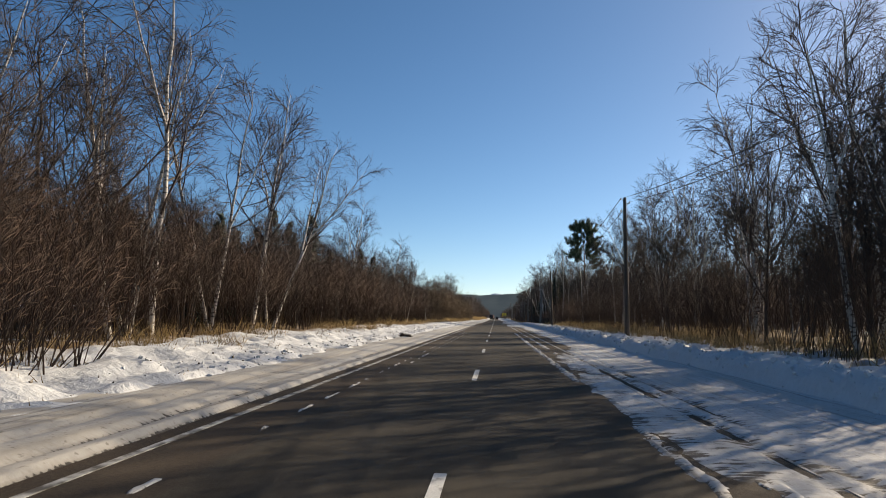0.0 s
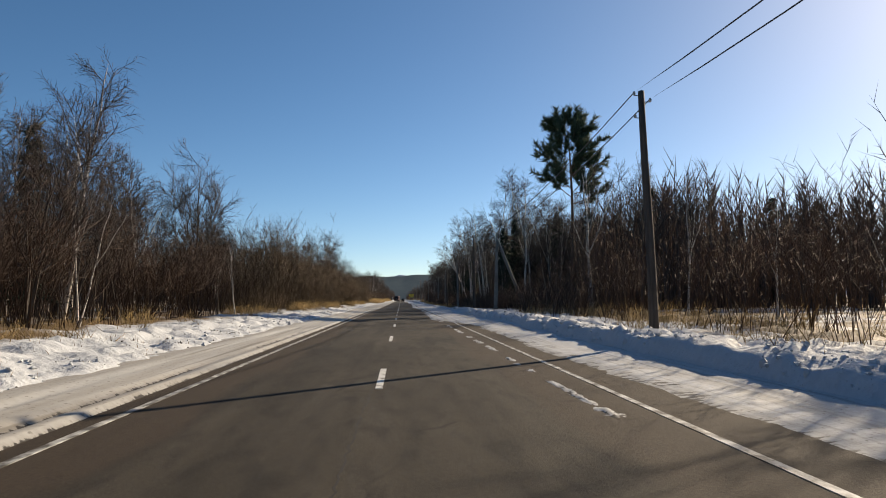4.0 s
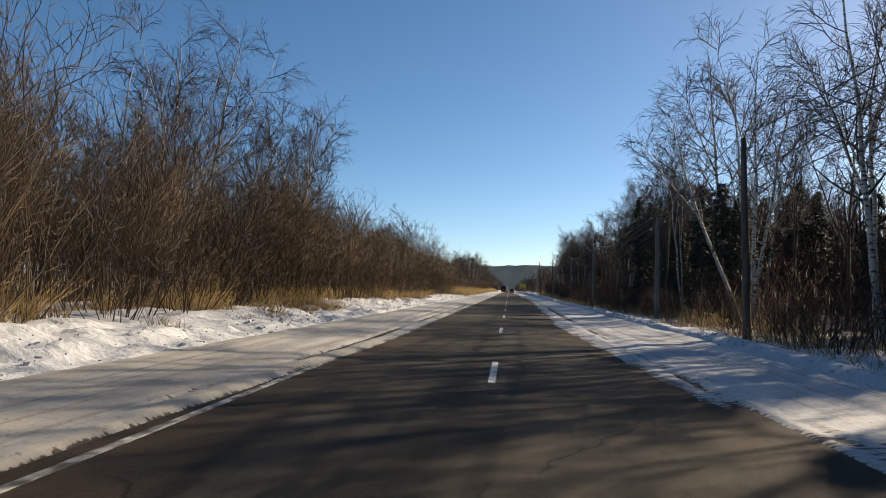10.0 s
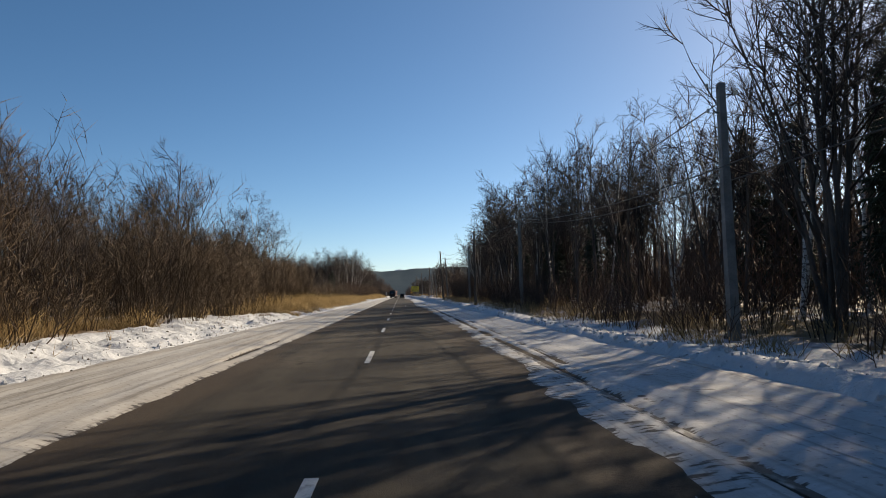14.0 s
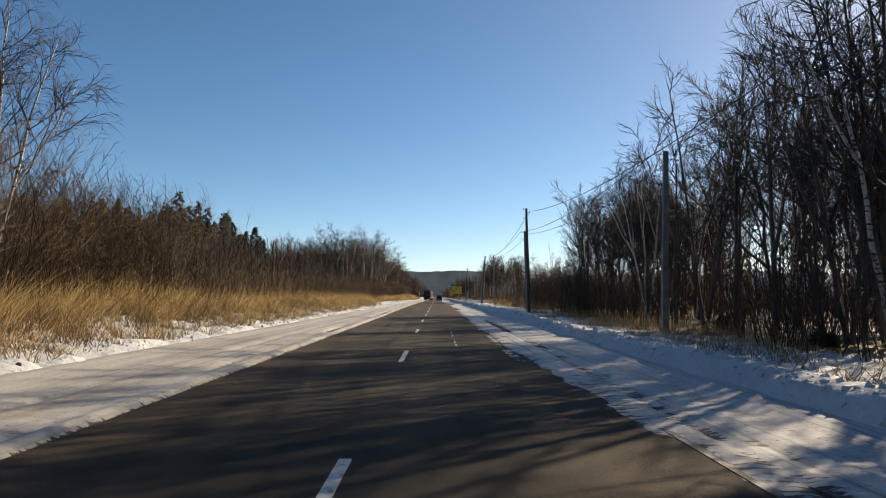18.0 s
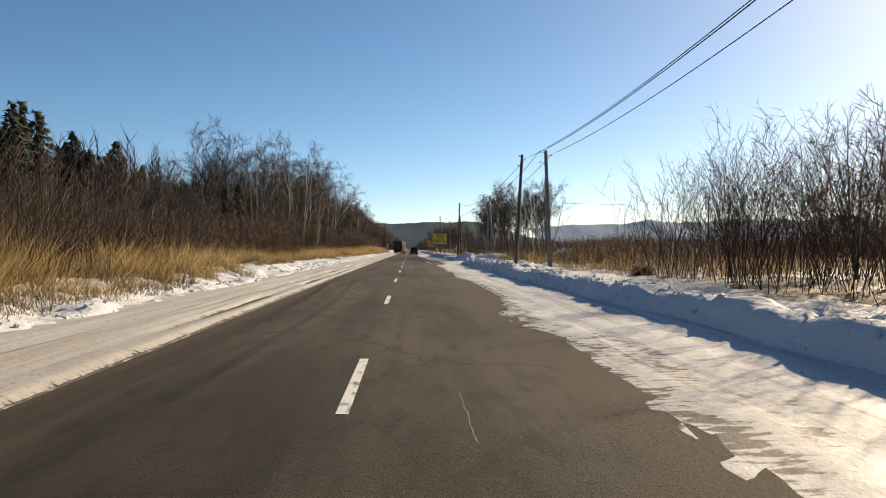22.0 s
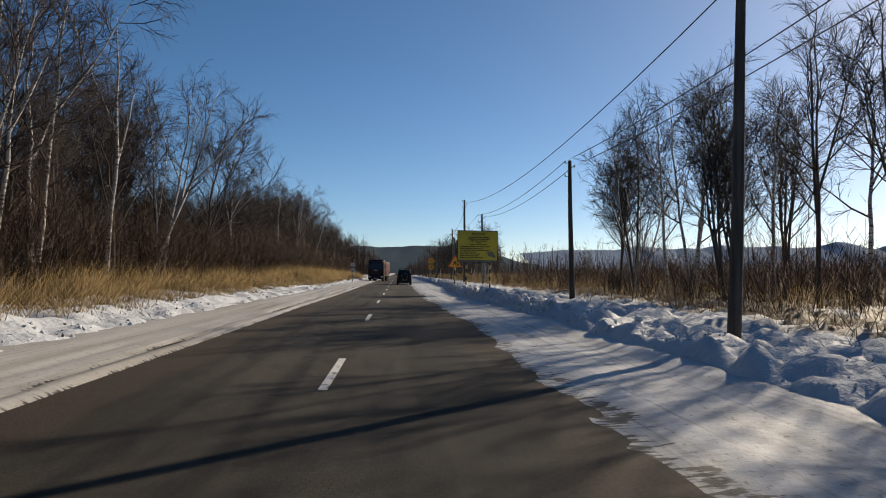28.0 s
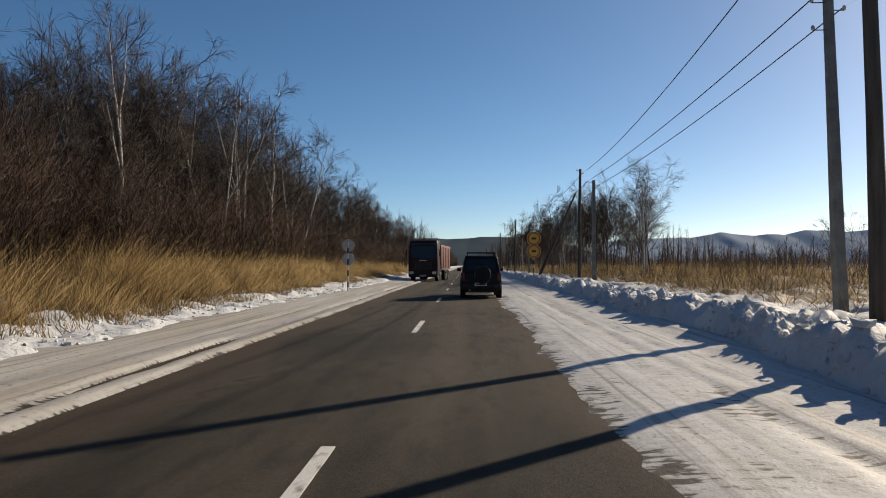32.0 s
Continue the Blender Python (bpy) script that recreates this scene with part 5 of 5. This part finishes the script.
def wheel(parent, at, r=0.36, w=0.24, name="wheel"):
    e = new(name)
    e.parent = parent
    e.location = at
    bm = bmesh.new()
    prof = [(-w / 2, r * 0.62), (-w / 2, r * 0.92), (-w / 2 + 0.04, r), (w / 2 - 0.04, r), (w / 2, r * 0.92), (w / 2, r * 0.62)]
    n = 28
    rings = [[bm.verts.new((px, pr * math.cos(2 * math.pi * i / n), pr * math.sin(2 * math.pi * i / n))) for px, pr in prof] for i in range(n)]
    for i in range(n):
        a, b = rings[i], rings[(i + 1) % n]
        for j in range(len(prof)):
            k = (j + 1) % len(prof)
            bm.faces.new((a[j], a[k], b[k], b[j]))
    bmesh.ops.recalc_face_normals(bm, faces=bm.faces)
    part("tyre", from_bm("tyre", bm, RUBBER, True), e)
    bm = rod(r * 0.63, r * 0.63, w * 0.75, (0, 0, 0), "X", 20)
    for i in range(6):
        a = i * math.pi / 3
        box(w * 0.8, r * 0.12, r * 0.30, (0, r * 0.36 * math.cos(a), r * 0.36 * math.sin(a)), 0, bm)
    part("rim", from_bm("rim", bm, STEEL), e)
    return e


def off_roader(x, y):
    car = tagged(new("off_road_car"), "black off-road car with a covered spare wheel on its tailgate", "car")
    car.location = (x, y, 0)
    part("body", prism("body", [(0.10, 0.38), (0.0, 0.55), (0.02, 1.02), (2.85, 1.06), (3.95, 0.98), (4.18, 0.82), (4.2, 0.42), (3.9, 0.34), (0.4, 0.34)], 0.86, BLACK_PAINT, 0.05), car)
    part("cabin", prism("cabin", [(0.06, 1.0), (0.20, 1.62), (0.34, 1.70), (2.05, 1.69), (2.25, 1.62), (2.95, 1.03)], 0.84, BLACK_PAINT, 0.045, 0.69, 1.0, 1.7), car)
    part("rear_window", flat("rear_window", [(-0.62, 0.085, 1.14), (0.62, 0.085, 1.14), (0.56, 0.175, 1.54), (-0.56, 0.175, 1.54)], GLASS_DARK, -0.03), car, "dark tinted rear window")
    part("windscreen", flat("windscreen", [(-0.66, 2.88, 1.12), (0.66, 2.88, 1.12), (0.60, 2.36, 1.56), (-0.60, 2.36, 1.56)], GLASS_DARK, 0.03), car)
    for s in (-1, 1):
        for y0, y1 in ((0.32, 1.10), (1.18, 1.95), (2.02, 2.52)):
            part("side_window", flat("side_window", [(s * 0.823, y0, 1.12), (s * 0.823, y1, 1.12), (s * 0.735, min(y1, 2.15), 1.54), (s * 0.735, y0 + 0.04, 1.54)], GLASS_DARK, 0.012 * s), car)
        part("door_handle", from_bm("door_handle", box(0.03, 0.16, 0.03, (s * 0.87, 1.28, 0.98), 0.008), DUSTY_BLACK), car)
        part("rear_lamp", from_bm("rear_lamp", box(0.11, 0.05, 0.32, (s * 0.76, 0.01, 0.86), 0.015), RED_LAMP), car, "red rear lamp")
        part("bumper_lamp", from_bm("bumper_lamp", box(0.16, 0.03, 0.07, (s * 0.66, -0.075, 0.50), 0.01), RED_LAMP), car)
        part("headlamp", from_bm("headlamp", box(0.26, 0.05, 0.18, (s * 0.62, 4.18, 0.78), 0.02), WHITE_LAMP), car)
        m = part("wing_mirror", from_bm("wing_mirror", box(0.19, 0.10, 0.15, (s * 0.98, 2.42, 1.13), 0.03), BLACK_PAINT), car)
        part("mirror_glass", from_bm("mirror_glass", box(0.15, 0.008, 0.11, (s * 0.98, 2.365, 1.13)), GLASS_DARK), m)
        part("roof_rail", from_bm("roof_rail", box(0.045, 1.75, 0.04, (s * 0.60, 1.15, 1.80), 0.015), DUSTY_BLACK), car)
        for yy in (0.34, 1.15, 1.95):
            part("rail_foot", from_bm("rail_foot", box(0.04, 0.07, 0.11, (s * 0.60, yy, 1.735)), DUSTY_BLACK), car)
        part("wheel_arch", from_bm("wheel_arch", rod(0.44, 0.44, 0.10, (s * 0.85, 0.82, 0.38), "X", 24), DUSTY_BLACK), car)
        part("wheel_arch", from_bm("wheel_arch", rod(0.44, 0.44, 0.10, (s * 0.85, 3.30, 0.38), "X", 24), DUSTY_BLACK), car)
        wheel(car, (s * 0.79, 0.82, 0.36))
        wheel(car, (s * 0.79, 3.30, 0.36))
    for yy in (0.30, 1.95):
        part("roof_bar", from_bm("roof_bar", box(1.24, 0.05, 0.03, (0, yy, 1.815), 0.01), DUSTY_BLACK), car)
    part("rear_bumper", from_bm("rear_bumper", box(1.70, 0.20, 0.22, (0, 0.02, 0.47), 0.05), DUSTY_BLACK), car)
    part("front_bumper", from_bm("front_bumper", box(1.68, 0.18, 0.24, (0, 4.16, 0.48), 0.05), DUSTY_BLACK), car)
    part("tailgate_seam", from_bm("tailgate_seam", box(1.30, 0.012, 0.012, (0, 0.012, 0.62)), DUSTY_BLACK), car)
    spare = part("spare_wheel", from_bm("spare_wheel", rod(0.355, 0.37, 0.22, (0.06, -0.10, 0.93), "Y", 32), RUBBER, False), car, "black spare wheel in a hard cover")
    bm = rod(0.345, 0.345, 0.012, (0.06, -0.218, 0.93), "Y", 32)
    part("cover", from_bm("cover", bm, BLACK_PAINT), spare)
    bm = bmesh.new()
    rings = [[bm.verts.new((0.06 + rr * math.cos(2 * math.pi * i / 32), yy, 0.93 + rr * math.sin(2 * math.pi * i / 32))) for rr, yy in ((0.338, -0.222), (0.345, -0.230), (0.353, -0.222))] for i in range(32)]
    for i in range(32):
        a, b = rings[i], rings[(i + 1) % 32]
        for j in range(2):
            bm.faces.new((a[j], a[j + 1], b[j + 1], b[j]))
    part("cover_ring", from_bm("cover_ring", bm, STEEL), spare, "bright trim ring")
    plate = part("number_plate", from_bm("number_plate", box(0.52, 0.012, 0.115, (-0.02, -0.088, 0.56)), PLATE), car, "white plate with dark bars")
    part("plate_bar", from_bm("plate_bar", box(0.40, 0.006, 0.05, (-0.02, -0.097, 0.56)), INK), plate)
    part("exhaust", from_bm("exhaust", rod(0.03, 0.03, 0.18, (-0.5, -0.02, 0.33), "Y", 10), STEEL), car)
    part("rear_wiper", from_bm("rear_wiper", box(0.42, 0.02, 0.02, (0.16, 0.055, 1.20)), INK), car)
    part("underside", from_bm("underside", box(1.45, 3.4, 0.16, (0, 2.1, 0.30)), INK), car)
    return car


off_roader(1.70, 485.9).scale = (0.97, 1.0, 1.06)


def lorry(x, y):
    """A cab-over lorry that faces the camera, with a long red body behind."""
    t = tagged(new("lorry"), "dark red cab-over lorry with a red box body", "truck")
    t.location = (x, y, 0)
    part("cab", prism("cab", [(0.0, 0.55), (0.0, 1.85), (0.16, 3.25), (0.45, 3.55), (2.1, 3.55), (2.15, 0.55)], 1.27, RED_PAINT, 0.08, 1.19, 1.8, 3.55), t)
    part("windscreen", flat("windscreen", [(-1.08, -0.005, 1.98), (1.08, -0.005, 1.98), (1.02, 0.115, 3.05), (-1.02, 0.115, 3.05)], GLASS_DARK, -0.03), t)
    part("sun_visor", from_bm("sun_visor", box(2.1, 0.22, 0.10, (0, 0.06, 3.20), 0.03), INK), t)
    part("front_bumper", from_bm("front_bumper", box(2.48, 0.22, 0.45, (0, -0.02, 0.58), 0.06), RED_PAINT), t)
    g = part("grille", from_bm("grille", box(1.5, 0.05, 0.62, (0, -0.03, 1.32), 0.02), INK), t)
    for i in range(4):
        part("grille_bar", from_bm("grille_bar", box(1.46, 0.03, 0.05, (0, -0.065, 1.10 + 0.15 * i), 0.01), RED_PAINT), g)
    part("name_strip", from_bm("name_strip", box(0.62, 0.02, 0.09, (0, -0.02, 1.80)), STEEL), t, "bright strip above the grille")
    for s in (-1, 1):
        part("headlamp", from_bm("headlamp", box(0.34, 0.06, 0.22, (s * 0.98, -0.13, 0.74), 0.02), WHITE_LAMP), t, "clear headlamp")
        a = part("mirror_arm", from_bm("mirror_arm", box(0.22, 0.04, 0.04, (s * 1.33, 0.16, 2.72)), INK), t)
        part("wing_mirror", from_bm("wing_mirror", box(0.16, 0.12, 0.52, (s * 1.46, 0.14, 2.42), 0.03), INK), a)
        part("side_window", flat("side_window", [(s * 1.232, 0.35, 1.85), (s * 1.232, 1.4, 1.85), (s * 1.185, 1.4, 2.75), (s * 1.185, 0.45, 2.75)], GLASS_DARK, 0.014 * s), t)
        part("step", from_bm("step", box(0.20, 0.45, 0.10, (s * 1.14, 0.45, 0.42), 0.02), INK), t)
        wheel(t, (s * 1.06, 1.25, 0.50), 0.50, 0.32)
        for yy in (6.2, 7.5, 8.8):
            wheel(t, (s * 1.04, yy, 0.50), 0.50, 0.34)
    part("chassis", from_bm("chassis", box(0.9, 9.4, 0.28, (0, 5.0, 0.86), 0.02), INK), t)
    part("load_box", prism("load_box", [(2.5, 1.05), (2.45, 3.15), (2.6, 3.22), (9.9, 3.22), (10.0, 3.15), (10.0, 1.05)], 1.26, RED_TANK, 0.04), t, "faded red box body")
    for i in range(6):
        for s in (-1, 1):
            part("body_rib", from_bm("body_rib", box(0.04, 0.08, 1.85, (s * 1.275, 2.9 + 1.35 * i, 2.08), 0.01), RED_PAINT), t)
    plate = part("number_plate", from_bm("number_plate", box(0.52, 0.014, 0.12, (0, -0.14, 0.50)), PLATE), t)
    part("plate_bar", from_bm("plate_bar", box(0.40, 0.006, 0.05, (0, -0.15, 0.50)), INK), plate)
    return t


lorry(-2.62, 516.4).rotation_euler[2] = radians(-5)

# ---- road signs ----
SIGN_YELLOW = surface("sign_yellow", (0.55, 0.46, 0.02), (0.66, 0.56, 0.05), 1.2, 0.45, 0.05, 0.002)
SIGN_ORANGE = surface("sign_orange", (0.75, 0.36, 0.03), (0.82, 0.44, 0.05), 2.0, 0.4, 0.05, 0.002)
SIGN_RED = surface("sign_red", (0.52, 0.05, 0.03), (0.62, 0.08, 0.04), 2.0, 0.45, 0.05, 0.002)
RING_DULL = surface("ring_dull", (0.34, 0.10, 0.02), (0.45, 0.15, 0.03), 3.0, 0.5, 0.05, 0.002)
SIGN_GREY = surface("sign_grey", (0.36, 0.37, 0.38), (0.48, 0.49, 0.50), 2.0, 0.45, 0.05, 0.002, metal=0.4)
SIGN_WHITE = surface("sign_white", (0.62, 0.62, 0.60), (0.72, 0.72, 0.70), 3.0, 0.5, 0.05, 0.002)
FRAME_DARK = surface("frame_dark", (0.02, 0.028, 0.05), (0.04, 0.05, 0.075), 3.0, 0.5, 0.1, 0.003)
POST_YELLOW = surface("post_yellow", (0.42, 0.30, 0.08), (0.55, 0.42, 0.15), 3.0, 0.6, 0.2, 0.005)
SLAB_GREY = surface("slab_grey", (0.10, 0.10, 0.09), (0.20, 0.19, 0.16), 3.0, 0.7, 0.1, 0.003)


def striped_post(parent, x, y, z0, z1, r, light, dark, band=0.22, first_dark=False):
    post = part("post", from_bm("post", rod(r * 0.95, r * 0.95, z1 - z0, (x, y, (z0 + z1) / 2), "Z", 14), light, False), parent, "post painted in bands")
    k, z = 0, z0
    while z < z1 - 0.02:
        top = min(z + band, z1 - 0.004)
        if (k % 2 == 0) == first_dark:
            part("band", from_bm("band", rod(r, r, top - z, (x, y, (z + top) / 2), "Z", 14), dark, False), post)
        z, k = z + band, k + 1
    return post


def lettering(parent, text, size, at, mat, name="lettering"):
    cu = bpy.data.curves.new(name, "FONT")
    cu.body, cu.size, cu.align_x, cu.extrude = text, size, "CENTER", 0.002
    cu.offset, cu.resolution_u = 0.006, 4
    tmp = bpy.data.objects.new(name, cu)
    scene.collection.objects.link(tmp)
    dg = bpy.context.evaluated_depsgraph_get()
    me = bpy.data.meshes.new_from_object(tmp.evaluated_get(dg))
    bpy.data.objects.remove(tmp)
    me.materials.clear()
    me.materials.append(mat)
    ob = part(name, me, parent)
    ob.matrix_basis = Matrix.Translation(at) @ Euler((radians(90), 0, 0)).to_matrix().to_4x4()
    return ob


def works_board(x, y, z0, w, h):
    """Roadworks notice board on two banded posts."""
    b = tagged(new("roadworks_board"), "large yellow roadworks notice board on two banded posts", "sign")
    g = spot(x, y)
    b.location = (x, y, 0)
    panel = part("panel", from_bm("panel", box(w, 0.03, h, (0, 0, z0 + h / 2)), SIGN_YELLOW), b)
    for sx, sz, cx, cz in ((w + 0.08, 0.05, 0, z0 - 0.01), (w + 0.08, 0.05, 0, z0 + h + 0.01), (0.05, h - 0.03, -w / 2 - 0.01, z0 + h / 2), (0.05, h - 0.03, w / 2 + 0.01, z0 + h / 2)):
        part("frame_bar", from_bm("frame_bar", box(sx, 0.055, sz, (cx, 0, cz), 0.008), FRAME_DARK), panel)
    lettering(panel, "РЕМОНТ", 0.22, (0.08, -0.018, z0 + h - 0.28), INK)
    # lines of writing too small to read: plain bars
    rr = random.Random(3)
    def line_of_bars(cz, x0, x1, hh):
        bm = bmesh.new()
        px = x0
        while px < x1:
            ww = 0.10 + 0.22 * rr.random()
            ww = min(ww, x1 - px)
            if ww > 0.03:
                box(ww, 0.004, hh, (px + ww / 2, -0.018, cz), 0, bm)
            px += ww + 0.035
        part("text_bar", from_bm("text_bar", bm, INK), panel)
    for k, (half) in enumerate((0.66, 0.74, 0.52, 0.15, 0.58)):
        line_of_bars(z0 + h - 0.41 - 0.122 * k, 0.08 - half, 0.08 + half, (0.072, 0.070, 0.066, 0.066, 0.045)[k])
    for k, right in enumerate((0.86, 0.34, 0.85, -0.12, 0.16, 0.12, 0.42)):
        line_of_bars(z0 + h - 1.03 - 0.122 * k, -w / 2 + 0.14, right, 0.055)
    part("strip", from_bm("strip", box(w - 0.02, 0.006, 0.12, (0, -0.019, z0 + 0.08)), SLAB_GREY), panel, "grey strip along the lower edge")
    part("picture", flat("picture", [(0.62, -0.017, z0 + 0.70), (1.02, -0.017, z0 + 0.70), (1.24, -0.017, z0 + 0.26), (0.72, -0.017, z0 + 0.42)], SLAB_GREY, -0.006), panel, "grey printed slab shape")
    for lx in (-0.72, 0.85):
        striped_post(b, lx, 0.06, g - 0.1, z0 + h * 0.9, 0.055, POST_YELLOW, INK, 0.25)
    return b


works_board(6.12, 448.5, 2.2, 2.62, 2.05)


def works_triangle(x, y, z0, side):
    s = tagged(new("roadworks_sign"), "orange warning triangle with a red border on a banded post", "sign")
    s.location = (x, y, 0)
    h = side * 0.866
    def tri(k, cy, mat, name, thick, label=""):
        cz = z0 + h / 3
        c = []
        for ang in (90, 210, 330):
            for d in (-3, 0, 3):
                r = side / math.sqrt(3) * k * (0.955 if d == 0 else 0.945)
                c.append((r * math.cos(radians(ang + d)), cy, cz + r * math.sin(radians(ang + d))))
        return part(name, flat(name, c, mat, thick), s, label)
    tri(1.0, 0.0, SIGN_RED, "border", 0.012, "red border plate")
    p = tri(0.82, -0.013, SIGN_ORANGE, "face", 0.006, "orange face")
    # the symbol, kept to plain strokes and a heap
    part("heap_symbol", flat("heap_symbol", [(0.07, -0.021, z0 + 0.13), (0.31, -0.021, z0 + 0.13), (0.22, -0.021, z0 + 0.27)], INK, 0.004), p)
    for pts in (((-0.16, 0.13), (-0.10, 0.13), (-0.02, 0.30), (-0.08, 0.33)), ((-0.10, 0.31), (-0.02, 0.28), (0.05, 0.44), (-0.03, 0.48)), ((-0.03, 0.40), (0.02, 0.43), (0.20, 0.22), (0.16, 0.19)), ((-0.04, 0.30), (0.02, 0.31), (0.07, 0.13), (0.01, 0.13))):
        part("stroke", flat("stroke", [(a, -0.021, z0 + b) for a, b in pts], INK, 0.004), p)
    striped_post(s, 0.0, 0.05, spot(x, y) - 0.1, z0 + 0.62, 0.045, POST_YELLOW, INK, 0.36, True)
    return s


works_triangle(5.0, 452.8, 1.88, 1.04)


def disc_pair(x, y, zs, r, front, label, face_mat, post_light, square=False):
    s = tagged(new("road_sign"), label, "sign")
    s.location = (x, y, 0)
    for z in zs:
        if square:
            plate = part("plate", from_bm("plate", rod(r, r, 0.02, (0, 0.0, z), "Y", 36), SIGN_ORANGE), s, "round yellow plate")
            bm = bmesh.new()
            rings = [[bm.verts.new((rr * math.cos(2 * math.pi * i / 36), yy, z + rr * math.sin(2 * math.pi * i / 36))) for rr, yy in ((r * 0.70, -0.013), (r * 0.72, -0.018), (r * 0.90, -0.018), (r * 0.92, -0.013))] for i in range(36)]
            for i in range(36):
                a, b = rings[i], rings[(i + 1) % 36]
                for j in range(3):
                    bm.faces.new((a[j], a[j + 1], b[j + 1], b[j]))
            bmesh.ops.recalc_face_normals(bm, faces=bm.faces)
            part("ring", from_bm("ring", bm, RING_DULL), plate, "worn red ring")
            part("symbol_bar", from_bm("symbol_bar", box(r * 0.62, 0.008, r * 0.30, (0, -0.016, z)), INK), plate)
        else:
            disc = part("disc", from_bm("disc", rod(r, r, 0.02, (0, 0, z), "Y", 32), face_mat), s, "plain grey back of a round sign")
            part("bracket", from_bm("bracket", box(r * 1.3, 0.03, 0.05, (0, -0.022, z)), SIGN_GREY), disc)
    striped_post(s, 0, -0.055 if front else 0.06, spot(x, y) - 0.1, zs[0] + r * 0.6, 0.04, post_light, INK, 0.28)
    return s


disc_pair(-4.75, 491.0, (2.36, 1.68), 0.31, True, "two round road signs seen from behind on a banded post", SIGN_GREY, SIGN_WHITE)
disc_pair(5.85, 506.0, (3.28, 2.38), 0.50, False, "two yellow temporary signs with round faces on one post", SIGN_ORANGE, POST_YELLOW, True)
